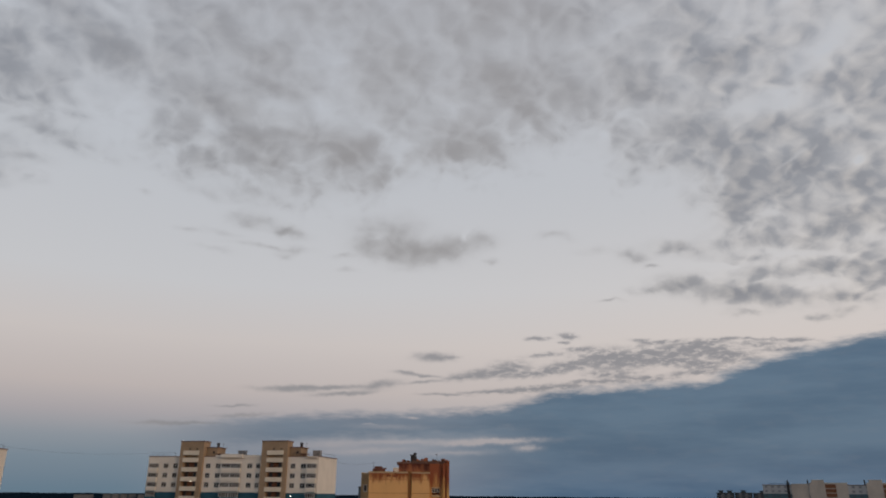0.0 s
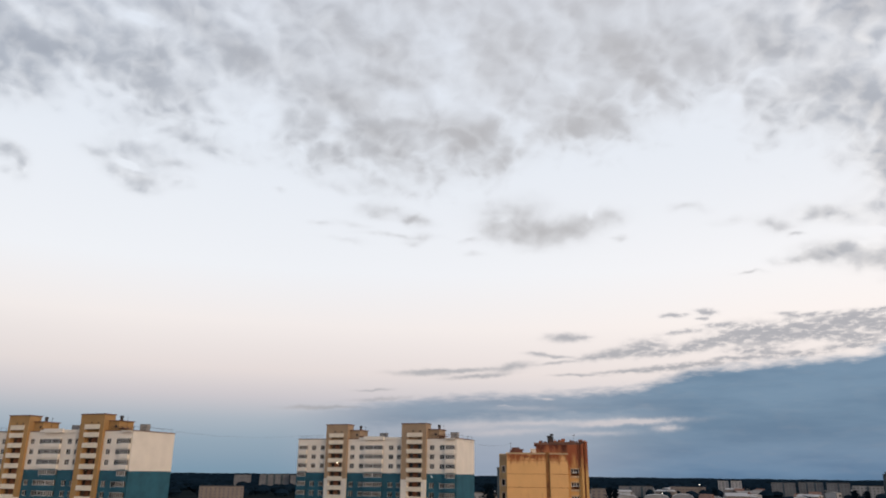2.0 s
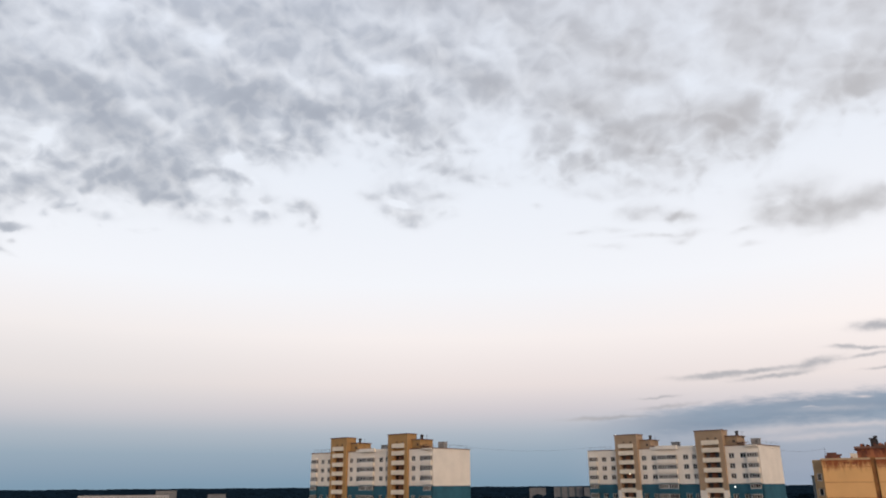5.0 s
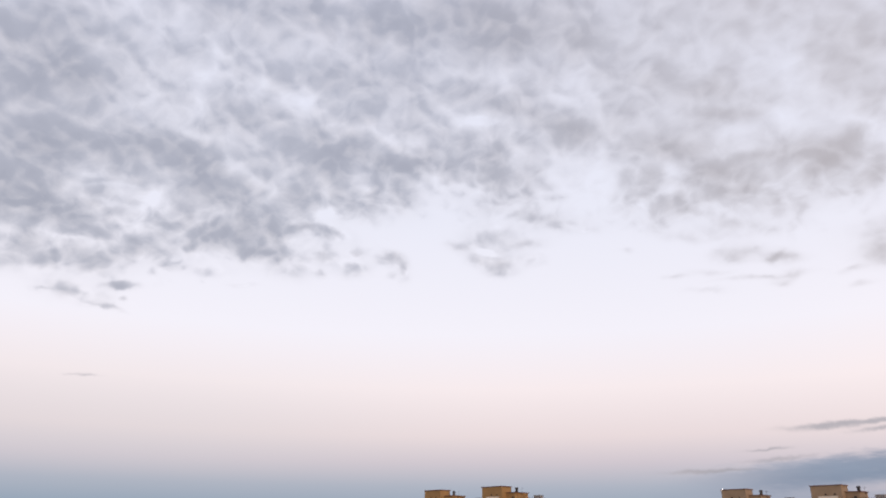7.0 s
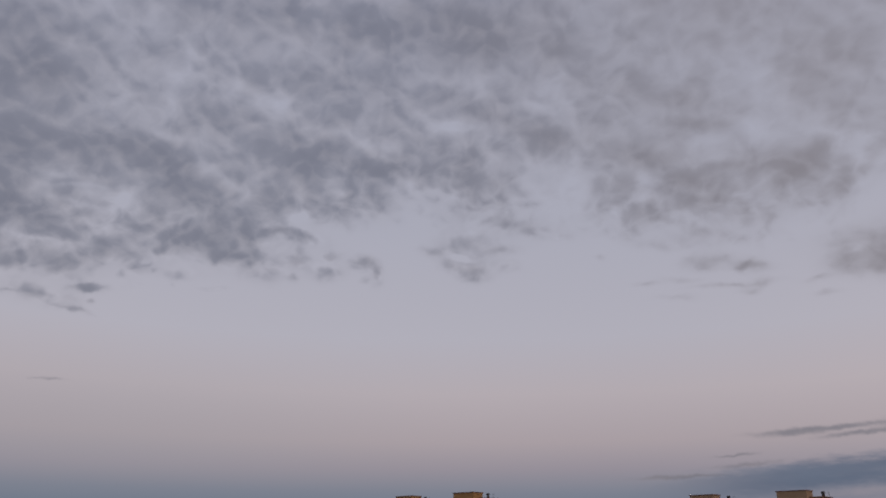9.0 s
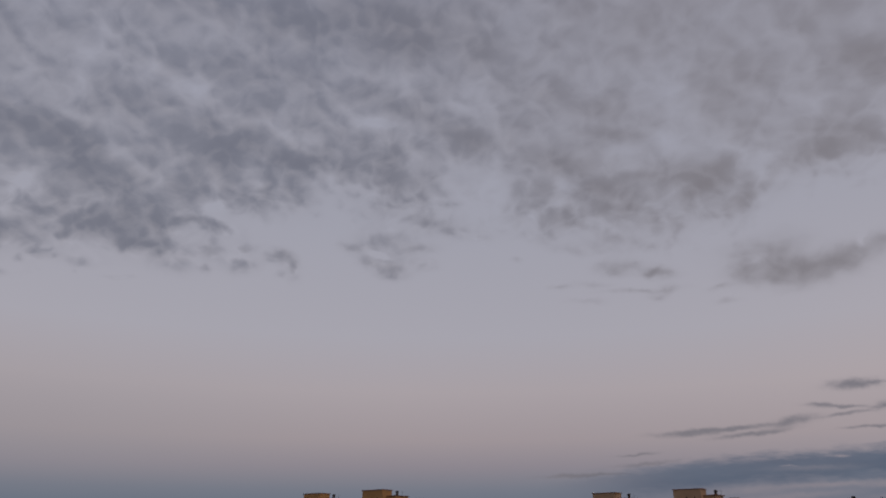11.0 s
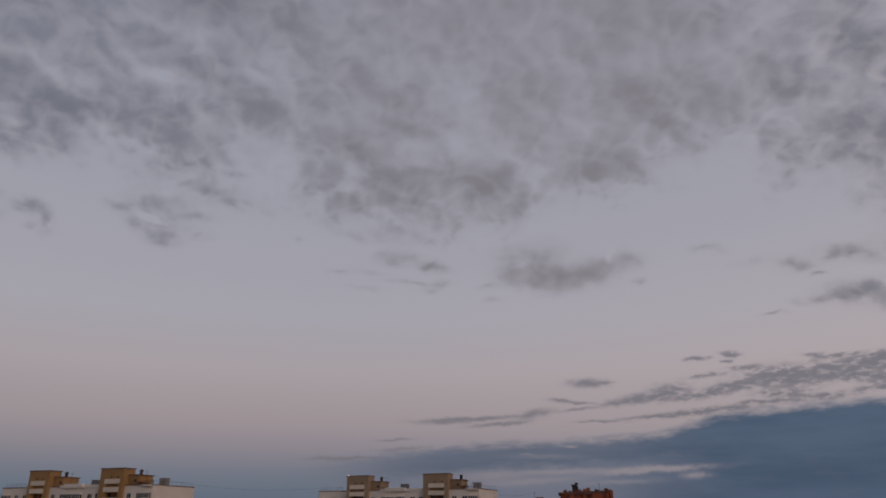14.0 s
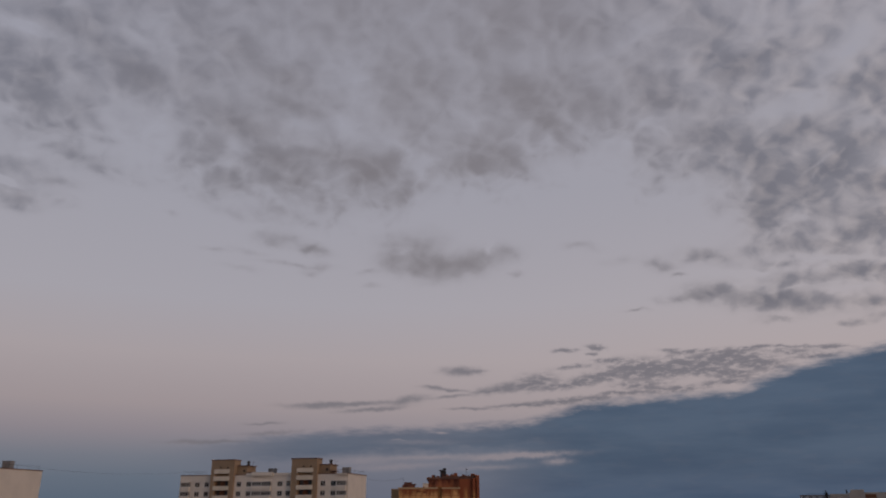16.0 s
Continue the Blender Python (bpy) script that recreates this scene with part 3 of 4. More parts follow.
ORANGE = material("weathered_orange_wall", (0.46, 0.33, 0.19), dark=0.9, scale=0.5, tint=(0.34, 0.22, 0.12))
RUST = material("rust_red_brick", (0.36, 0.115, 0.045), dark=0.8, scale=0.4, tint=(0.20, 0.06, 0.03))
RUSTY_ORANGE = material("stained_orange_brick", (0.52, 0.20, 0.06), scale=0.5, tint=(0.30, 0.10, 0.04))


def stained(name, clean, rust, low, high, amount):
    """Painted wall on which rust has run down from the parapet in ragged tongues."""
    mat = material(name, clean, dark=0.92, scale=0.3)
    nt = mat.node_tree
    N, K = nt.nodes.new, nt.links.new
    b = nt.nodes["Principled BSDF"]
    was = b.inputs["Base Color"].links[0].from_socket
    co = N("ShaderNodeTexCoord").outputs["Object"]
    mp = N("ShaderNodeMapping")
    mp.inputs["Scale"].default_value = (0.9, 0.9, 0.22)
    K(co, mp.inputs["Vector"])
    no = N("ShaderNodeTexNoise")
    no.inputs["Scale"].default_value, no.inputs["Detail"].default_value, no.inputs["Roughness"].default_value = 1.0, 7, 0.62
    K(mp.outputs[0], no.inputs["Vector"])
    sp = N("ShaderNodeSeparateXYZ")
    K(co, sp.inputs[0])
    up = N("ShaderNodeMapRange")
    K(sp.outputs[2], up.inputs["Value"])
    up.inputs["From Min"].default_value, up.inputs["From Max"].default_value = low, high
    ad = N("ShaderNodeMath")
    ad.operation = "MULTIPLY_ADD"
    K(up.outputs[0], ad.inputs[0])
    ad.inputs[1].default_value = amount
    K(no.outputs["Fac"], ad.inputs[2])
    ed = N("ShaderNodeMapRange")
    ed.interpolation_type = "SMOOTHSTEP"
    K(ad.outputs[0], ed.inputs["Value"])
    ed.inputs["From Min"].default_value, ed.inputs["From Max"].default_value = 0.56, 0.92
    mx = N("ShaderNodeMix")
    mx.data_type = "RGBA"
    K(ed.outputs[0], mx.inputs[0]), K(was, mx.inputs[6])
    mx.inputs[7].default_value = (*rust, 1)
    K(mx.outputs[2], b.inputs["Base Color"])
    return mat


ORANGE_WALL = stained("orange_wall_with_rust_runs", (0.80, 0.45, 0.18), (0.30, 0.085, 0.03), 31.2, 34.2, 0.46)
PALE_ORANGE = material("pale_orange_concrete", (0.55, 0.38, 0.22), dark=0.8)
RED_WALL = stained("rust_red_loggia_wall", (0.62, 0.345, 0.12), (0.30, 0.085, 0.035), 28.5, 35.0, 0.55)
UPPER_BRICK = stained("mottled_rust_brick", (0.38, 0.14, 0.06), (0.13, 0.035, 0.022), 33.0, 36.3, 0.40)
DARK_BRICK = material("sooty_red_brick", (0.15, 0.06, 0.04), dark=0.5, scale=0.8)
DARK_RUST = material("dark_rust_streak", (0.34, 0.16, 0.05), dark=0.6, scale=0.5, tint=(0.16, 0.065, 0.025))
# far panes, paler than near glass: distance haze is in the colour
FAR_GLASS = material("hazy_far_glass", (0.10, 0.105, 0.112), rough=0.3)
LAMP_WARM = glowing("lamp_light", (1.0, 0.80, 0.55), 5.0)
# for white lamps, and for one window reflection made to glow
LAMP_GLINT_WHITE = glowing("white_lamp_and_glint_light", (1.0, 0.95, 0.85), 3.0)
# dusk darkness is put into both colours; the foliage also takes blue distance haze
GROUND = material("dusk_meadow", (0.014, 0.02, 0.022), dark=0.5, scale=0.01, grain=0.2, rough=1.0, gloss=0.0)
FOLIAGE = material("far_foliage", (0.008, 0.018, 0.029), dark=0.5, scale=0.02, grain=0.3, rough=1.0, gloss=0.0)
GREY_PANEL = material("grey_panel_wall", (0.16, 0.165, 0.175), dark=0.7, scale=0.1, grain=1.0)
PALE_PANEL = material("pale_panel_wall", (0.30, 0.295, 0.295), dark=0.8, scale=0.1, grain=1.0)
BEIGE_PANEL = material("beige_panel_wall", (0.23, 0.19, 0.165), dark=0.8, scale=0.1, grain=1.0)
SLATE_PANEL = material("slate_panel_wall", (0.055, 0.078, 0.095), dark=0.6, scale=0.12, grain=1.0)
# paints and panes of the distant block, with air haze mixed into each colour
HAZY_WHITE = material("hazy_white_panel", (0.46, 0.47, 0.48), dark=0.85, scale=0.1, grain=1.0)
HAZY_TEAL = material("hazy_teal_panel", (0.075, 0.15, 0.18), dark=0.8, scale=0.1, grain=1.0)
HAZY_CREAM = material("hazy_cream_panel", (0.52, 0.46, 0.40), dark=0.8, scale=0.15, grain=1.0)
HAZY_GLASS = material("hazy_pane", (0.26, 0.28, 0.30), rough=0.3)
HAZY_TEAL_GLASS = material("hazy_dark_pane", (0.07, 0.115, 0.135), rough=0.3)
BRIGHT_ROOF = material("pale_sheet_roof", (0.36, 0.35, 0.35), dark=0.8, scale=0.1, grain=1.0, rough=0.5)


# ---- mesh helpers ----
def box(bm, x0, y0, z0, x1, y1, z1):
    v = [bm.verts.new(p) for p in ((x0, y0, z0), (x1, y0, z0), (x1, y1, z0), (x0, y1, z0), (x0, y0, z1), (x1, y0, z1), (x1, y1, z1), (x0, y1, z1))]
    for f in ((0, 3, 2, 1), (4, 5, 6, 7), (0, 1, 5, 4), (1, 2, 6, 5), (2, 3, 7, 6), (3, 0, 4, 7)):
        bm.faces.new([v[i] for i in f])
    return bm


def boxes(*rows):
    bm = bmesh.new()
    for r in rows:
        box(bm, *r)
    return bm


def as_mesh(name, bm, mat):
    me = bpy.data.meshes.new(name)
    bm.to_mesh(me)
    bm.free()
    me.materials.append(mat)
    return me


def part(name, bm, mat, parent=None, label="", at=None):
    """One mesh object; bm may be a bmesh or a mesh that is shared."""
    me = as_mesh(name, bm, mat) if isinstance(bm, bmesh.types.BMesh) else bm
    ob = new(name, me)
    ob.parent = parent
    if at is not None:
        ob.location = at
    return tagged(ob, label) if label else ob


def thing(name, m, label, category, group="", kind=""):
    ob = new(name)
    ob.matrix_basis = m
    return tagged(ob, label, category, group, kind)


def pierced(bm, x0, x1, z0, z1, holes_x, holes_z, y=0.0, deep=0.3):
    """A wall sheet in the plane y with rectangular openings and their reveals."""
    xs = sorted({x0, x1, *[v for h in holes_x for v in h]})
    zs = sorted({z0, z1, *[v for h in holes_z for v in h]})
    def quad(*ps):
        bm.faces.new([bm.verts.new(p) for p in ps])
    for a, b in zip(xs, xs[1:]):
        for c, d in zip(zs, zs[1:]):
            if (a, b) in holes_x and (c, d) in holes_z:
                quad((a, y, c), (a, y + deep, c), (a, y + deep, d), (a, y, d))
                quad((b, y, c), (b, y, d), (b, y + deep, d), (b, y + deep, c))
                quad((a, y, c), (b, y, c), (b, y + deep, c), (a, y + deep, c))
                quad((a, y, d), (a, y + deep, d), (b, y + deep, d), (b, y, d))
            else:
                quad((a, y, c), (b, y, c), (b, y, d), (a, y, d))
    return bm


def polar(az, dist, z=0.0):
    a = radians(az)
    return (-math.sin(a) * dist, math.cos(a) * dist, z)


# ---- ground ----
bm = bmesh.new()
bmesh.ops.create_grid(bm, x_segments=60, y_segments=60, size=5200)
for v in bm.verts:
    v.co.z = -0.6 * abs(noise.noise(v.co * 0.0012))
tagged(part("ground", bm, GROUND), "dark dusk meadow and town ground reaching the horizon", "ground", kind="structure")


# ---- apartment towers of white and teal panels ----
WINDOWS = [(5.1, 6.8), (8.4, 10.0), (19.4, 21.0), (22.7, 24.4), (33.1, 34.8), (36.0, 37.4), (47.1, 48.7), (50.4, 52.1)]
GLAZED = [(0.7, 3.6), (25.0, 28.08), (28.1, 31.18), (52.6, 55.5)]
TOWERS = [(10.9, 18.7, 12.3, 17.1), (37.9, 46.2, 40.0, 44.8)]
LONG, DEEP, STOREY, SEAM, ROOF = 56.0, 16.8, 2.8, 29.3, 39.8
ROWS = [31.5 + STOREY * k for k in range(-10, 3)]


def window_meshes(w, h, lights, frame_mat):
    f = boxes((0, 0, 0, w, 0.08, 0.09), (0, 0, h - 0.09, w, 0.08, h))
    for i in range(lights + 1):
        x = i * (w - 0.09) / lights
        box(f, x - 0.01, 0.004, 0.09, x + 0.10, 0.08, h - 0.09)
    p = boxes(*[(i * (w - 0.09) / lights + 0.09, 0.03, 0.09, (i + 1) * (w - 0.09) / lights, 0.05, h - 0.09) for i in range(lights)])
    return as_mesh("window", f, frame_mat), as_mesh("pane", p, GLASS)


WIN = {}
SIDE = as_mesh("side_pane", boxes((0, -0.58, -0.62, 0.03, 0, 0.72)), GLASS)


def put_window(house, x0, x1, z0, z1, y, lights, frame_mat=None):
    frame_mat = frame_mat or FRAME
    key = (round(x1 - x0, 2), round(z1 - z0, 2), lights, frame_mat.name)
    if key not in WIN:
        WIN[key] = window_meshes(x1 - x0, z1 - z0, lights, frame_mat)
    w = part("window", WIN[key][0], FRAME, house, at=(x0, y, z0))
    part("pane", WIN[key][1], GLASS, w)
    return w


def apartment_house(m, label, tower_mat, tower_low, lit):
    house = thing("apartment_building", m, label, "building", "panel apartment buildings")
    # facade stretches between the stair towers
    stretches = [(0.0, 10.9), (18.7, 37.9), (46.2, 56.0)]
    for z0, z1, mat, name in ((0.0, SEAM, TEAL, "lower_wall"), (SEAM, ROOF, WHITE, "upper_wall")):
        hz = [(r - 0.75, r + 0.75) for r in ROWS if z0 < r < z1]
        for a, b in stretches:
            hx = [h for h in WINDOWS if a <= h[0] and h[1] <= b]
            part(name, pierced(bmesh.new(), a, b, z0, z1, hx, hz), mat, house)
        bm = bmesh.new()
        for ps in (((0, 0), (0, DEEP)), ((LONG, DEEP), (LONG, 0)), ((0, DEEP), (LONG, DEEP))):
            (ax, ay), (bx, by) = ps
            bm.faces.new([bm.verts.new(p) for p in ((ax, ay, z0), (bx, by, z0), (bx, by, z1), (ax, ay, z1))])
        part("end_wall", bm, mat, house)
    part("roof", boxes((0.02, 0.02, ROOF - 0.5, LONG - 0.02, DEEP - 0.02, ROOF - 0.3)), ROOFING, house, "dark bitumen roof")
    part("coping", boxes((-0.12, -0.12, ROOF, 10.9, 0.25, ROOF + 0.22), (18.7, -0.12, ROOF, 37.9, 0.25, ROOF + 0.22), (46.2, -0.12, ROOF, LONG + 0.12, 0.25, ROOF + 0.22),
                         (LONG - 0.25, 0.25, ROOF, LONG + 0.12, DEEP + 0.12, ROOF + 0.22), (-0.12, 0.25, ROOF, 0.25, DEEP + 0.12, ROOF + 0.22), (0.25, DEEP - 0.25, ROOF, LONG - 0.25, DEEP + 0.12, ROOF + 0.22)), COPING, house, "rusty sheet-metal parapet coping")
    part("raised_parapet", boxes((22.6, -0.15, ROOF - 0.3, 37.9, 0.28, ROOF + 0.5), (24.6, -0.75, ROOF - 0.3, 31.6, -0.15, ROOF + 0.78)), WHITE, house, "white raised parapet over the bay")
    part("raised_parapet", boxes((52.4, -0.75, ROOF - 0.3, 55.7, -0.15, ROOF + 0.12)), WHITE, house)
    for r in ROWS:
        for a, b in WINDOWS:
            put_window(house, a, b, r - 0.75, r + 0.75, 0.16, 2)
    # glazed balconies stand proud of the wall
    bay = {}
    for r in ROWS:
        mat = WHITE if r > SEAM else TEAL
        for a, b in GLAZED:
            w = b - a
            key = (round(w, 2), r > SEAM)
            if key not in bay:
                bay[key] = as_mesh("balcony", boxes((0, -0.7, -1.75, w, -0.6, -0.62), (0, -0.6, -1.75, 0.1, 0, -0.62), (w - 0.1, -0.6, -1.75, w, 0, -0.62), (0.1, -0.6, -1.75, w - 0.1, 0, -1.6),
                                                    (0, -0.7, 0.72, w, -0.004, 0.92)), mat)
            ob = part("balcony", bay[key], mat, house, at=(a, 0, r))
            put_window(house, a + 0.02, b - 0.02, r - 0.62, r + 0.72, -0.66, 4)
            for px in (0.03, w - 0.06):
                part("side_pane", SIDE, GLASS, ob, at=(px, 0, 0))
    # stair towers with loggias
    for x0, x1, b0, b1 in TOWERS:
        zlow = SEAM - 1.7 if tower_low is WHITE else SEAM - 7.3
        top = ROOF + 4.5
        panels = [SEAM + 1.1 + STOREY * k for k in range(-9, 4)]
        hz = [(p + 0.66, p + STOREY - 0.66) for p in panels[:-1]] + [(panels[-1] + 0.66, panels[-1] + 2.15 - 0.62)]
        for z0, z1, mat in ((0.0, zlow, WHITE), (zlow, top, tower_mat)):
            rows = [h for h in hz if z0 < h[0] < z1]
            bm = pierced(bmesh.new(), x0, x1, z0, z1, [(b0, b1)], rows, -0.9, 1.4)
            for q in (((x0, 0), (x0, -0.9)), ((x1, -0.9), (x1, 0))):
                (ax, ay), (bx, by) = q
                bm.faces.new([bm.verts.new(p) for p in ((ax, ay, z0), (bx, by, z0), (bx, by, z1), (ax, ay, z1))])
            if z1 == top:
                box(bm, x0 + 0.01, 0.0, ROOF - 1, x1 - 0.01, 3.2, top - 0.01)
                bm.faces.new([bm.verts.new(p) for p in ((x0, -0.9, top), (x1, -0.9, top), (x1, 0, top), (x0, 0, top))])
            part("stair_tower", bm, mat, house)
        part("tower_cap", boxes((x0 - 0.18, -1.08, top, x1 + 0.18, 3.4, top + 0.22)), COPING, house)
        part("loggia_back", boxes((b0 - 0.1, 0.5, 0.2, b1 + 0.1, 0.6, ROOF + 1.4)), LOGGIA, house, "brown loggia lining in shade")
        pm = as_mesh("balcony_panel", boxes((b0 - 0.25, -1.12, -0.64, b1 + 0.25, -0.94, 0.64), (b0 - 0.2, -0.94, -0.6, b1 + 0.2, -0.5, -0.45)), CREAM)
        for p in panels + [panels[-1] + 2.15]:
            part("balcony_panel", pm, CREAM, house, at=(0, 0, p))
        for h in hz[:-1]:
            put_window(house, b0 + 0.3, b0 + 1.5, h[0] - 0.3, h[1] - 0.1, 0.38, 1, BROWN_FRAME)
            put_window(house, b1 - 1.7, b1 - 0.4, h[0] - 0.3, h[1] - 0.1, 0.38, 1, BROWN_FRAME)
        for vx in (b0 + 1.6, b1 - 0.8):
            part("vent_hole", boxes((vx, -0.92, ROOF + 2.0, vx + 0.5, -0.89, ROOF + 2.5)), DARK, house)
        # lift machine room beside the tower top
        part("machine_room", boxes((x1, 1.0, ROOF - 0.3, x1 + 3.6, 6.5, ROOF + 2.75)), tower_mat, house)
        part("canopy", boxes((x1 + 0.02, 0.7, ROOF + 2.75, x1 + 4.0, 6.7, ROOF + 2.95), (x1 + 3.3, 0.8, ROOF + 0.75, x1 + 5.4, 4.0, ROOF + 0.98), (x1 + 5.1, 0.9, ROOF - 0.3, x1 + 5.25, 1.05, ROOF + 0.75)), COPING, house)
        part("machine_room_window", boxes((x1 + 2.2, 0.96, ROOF + 1.0, x1 + 2.9, 1.02, ROOF + 1.7)), DARK, house)
        bm = bmesh.new()
        bmesh.ops.create_cone(bm, cap_ends=True, segments=10, radius1=0.42, radius2=0.4, depth=1.0, matrix=pose(x1 + 3.3, 2.0, ROOF + 3.4))
        bmesh.ops.create_cone(bm, cap_ends=True, segments=10, radius1=0.6, radius2=0.4, depth=0.45, matrix=pose(x1 + 3.3, 2.0, ROOF + 4.05))
        part("vent_pipe", bm, DARK, house, "dark capped vent pipe")
        part("aerial", boxes((x1 + 4.4, 3.0, ROOF, x1 + 4.45, 3.05, ROOF + 4.2), (x1 + 4.0, 3.0, ROOF + 3.9, x1 + 4.9, 3.03, ROOF + 3.94)), DARK, house)
    for vx, vy in ((26.2, 7.5), (51.2, 7.5)):
        part("roof_vent", boxes((vx, vy, ROOF - 0.3, vx + 2.3, vy + 1.6, ROOF + 2.1), (vx - 0.12, vy - 0.12, ROOF + 2.1, vx + 2.42, vy + 1.72, ROOF + 2.25)), CONCRETE, house, "grey concrete roof vent box")
    for a, b in ((0.6, 8.6), (47.5, 55.3)):
        n = 5
        bars = [(a + (b - a) * i / (n - 1), 0.5, ROOF + 0.2, a + (b - a) * i / (n - 1) + 0.05, 0.55, ROOF + 1.2) for i in range(n)]
        part("roof_railing", boxes((a, 0.5, ROOF + 1.2, b + 0.05, 0.55, ROOF + 1.25), (a, 0.5, ROOF + 0.7, b + 0.05, 0.54, ROOF + 0.73), *bars), DARK, house, "thin steel roof railing")
    part("roof_railing", boxes((55.3, 0.6, ROOF + 1.2, 55.35, DEEP - 0.6, ROOF + 1.25), *[(55.3, y, ROOF + 0.2, 55.35, y + 0.05, ROOF + 1.2) for y in (0.7, 4.0, 8.0, 12.0, 16.0)]), DARK, house, "thin steel roof railing")
    for kind, x, y, z, mat, s in lit:
        bm = bmesh.new()
        bmesh.ops.create_icosphere(bm, subdivisions=2, radius=s, matrix=pose(x, y, z))
        part(kind, bm, mat, house, "small glowing ball for a lamp or a window's reflection")
    return house


def corner_pose(x, y, deg):
    """Pose of a house from its front right corner."""
    a = radians(deg)
    return pose(x - LONG * math.cos(a), y - LONG * math.sin(a), 0, 0, 0, deg)


# the last ball is a bright window reflection made as a glowing sphere
apartment_house(corner_pose(-37.38, 226.84, -10.79), "white and teal panel apartment block with tan stair towers", TAN, WHITE,
                [("loggia_lamp", 15.2, -0.3, SEAM + 3.3, LAMP_WARM, 0.24), ("tower_lamp", 11.3, -0.8, ROOF + 4.78, LAMP_GLINT_WHITE, 0.08), ("window_lamp", 47.9, 0.02, SEAM - 0.75, LAMP_GLINT_WHITE, 0.15)])
apartment_house(corner_pose(-119.5, 184.99, -9.39), "white and teal panel apartment block with ochre stair towers", OCHRE, OCHRE, [])


# ---- orange brick block with a taller red rear part ----
def orange_block():
    h = thing("apartment_building", pose(*polar(6.16, 164.0), 0, 0, 3.0), "weathered orange block with rust-stained red brick upper part", "building")
    top = 33.8
    part("end_wall", boxes((1.7, 0, 0, 10.0, 14, top), (10.9, 0, 0, 14.7, 14, top), (10.0, 0.35, 0, 10.9, 14, top - 0.1)), ORANGE_WALL, h, "blank weathered orange wall")
    for k in range(12):
        z = top - 1.35 - 2.75 * k
        part("panel_joint", boxes((1.69, -0.035, z, 10.0, 0.01, z + 0.09), (10.9, -0.035, z, 14.71, 0.01, z + 0.09)), RUSTY_ORANGE, h)
    part("drain_recess", boxes((10.05, 0.30, 0, 10.85, 0.345, top + 0.5)), DARK_RUST, h, "dark rust-stained vertical recess")
    part("side_wall", pierced(boxes((0.0, 1.9, 0, 1.7, 12, top - 0.15)), 0.0, 1.7, 0, top - 0.15, [(0.5, 1.3)], [(z, z + 1.4) for z in [30.0 - 2.75 * k for k in range(11)]], 1.6, 0.3), ORANGE, h)
    for k in range(11):
        put_window(h, 0.5, 1.3, 30.0 - 2.75 * k, 31.4 - 2.75 * k, 1.75, 1)
    part("parapet", boxes((1.55, -0.12, top, 10.0, 0.3, top + 0.35), (10.9, -0.12, top, 14.8, 0.3, top + 0.3), (0.0, 1.5, top - 0.15, 1.55, 1.9, top + 0.12)), PALE_ORANGE, h, "pale crumbling parapet")
    rng = random.Random(8)
    for k in range(16):
        x = 1.9 + 0.5 * k if k < 13 else 11.0 + 1.0 * (k - 13)
        w, z = rng.uniform(0.25, 0.75), top - rng.uniform(0.12, 0.5)
        part("stained_band", boxes((x, -0.05, z - rng.uniform(0.12, 0.4), x + w, -0.002, z), (x + w * 0.3, -0.04, z - rng.uniform(0.4, 0.8), x + w * 0.6, -0.003, z - 0.1)), RUST if k % 3 else RUSTY_ORANGE, h)
    # taller red part, set back
    hi = 36.4
    part("upper_block", boxes((8.0, 2.6, 30, 18.3, 14, hi - 0.5)), UPPER_BRICK, h, "rust-red brick upper storey")
    part("upper_coping", boxes((7.6, 2.3, hi - 0.5, 18.6, 14.2, hi - 0.1), (11.0, 2.25, hi - 0.1, 18.5, 2.7, hi + 0.1)), COPING, h)
    part("stained_pier", boxes((9.4, 2.0, 33.8, 12.2, 2.55, hi - 0.9)), UPPER_BRICK, h)
    zs = [(z, z + 1.6) for z in [29.3 - 2.75 * k for k in range(11)]]
    part("loggia_wall", pierced(bmesh.new(), 14.7, 17.6, 0, hi - 0.5, [(15.3, 17.0)], zs, 1.1, 0.8), RED_WALL, h, "orange loggia wall stained rust red towards the top")
    for a, b in zs:
        part("loggia_back", boxes((15.2, 1.9, a - 0.1, 17.1, 2.0, b + 0.1)), LOGGIA, h)
        put_window(h, 15.3, 17.0, a + 0.7, b, 1.3, 3)
        part("loggia_parapet", boxes((15.2, 0.98, a - 0.25, 17.1, 1.12, a + 0.15)), PALE_ORANGE, h)
        part("lintel", boxes((15.2, 0.98, b - 0.12, 17.1, 1.12, b + 0.14)), PALE_ORANGE, h)
    part("corner_pier", boxes((17.6, 0.5, 0, 18.1, 13, hi - 0.4)), RED_WALL, h)
    part("corner_pier", boxes((18.1, 0.9, 0, 18.45, 13, hi - 0.2)), RUST, h)
    part("corner_pier", boxes((18.45, 0.6, 0, 19.0, 13, hi + 0.1)), RED_WALL, h)
    rng = random.Random(5)
    for k in range(52):
        on_low = k < 28
        x = rng.uniform(2.2, 9.6) if on_low else rng.uniform(8.2, 18.4)
        y0, z0, w, t = (0.4, top, rng.uniform(0.2, 0.7), rng.uniform(0.1, 0.45)) if on_low else (2.5, hi - 0.1, rng.uniform(0.2, 0.8), rng.uniform(0.1, 0.5))
        part("broken_brick", boxes((x, y0, z0, x + w, y0 + 0.5, z0 + t), (x + 0.05, y0 + 0.05, z0 + t, x + w * 0.6, y0 + 0.4, z0 + t * 1.5)), DARK_BRICK if k % 3 else RUST, h)
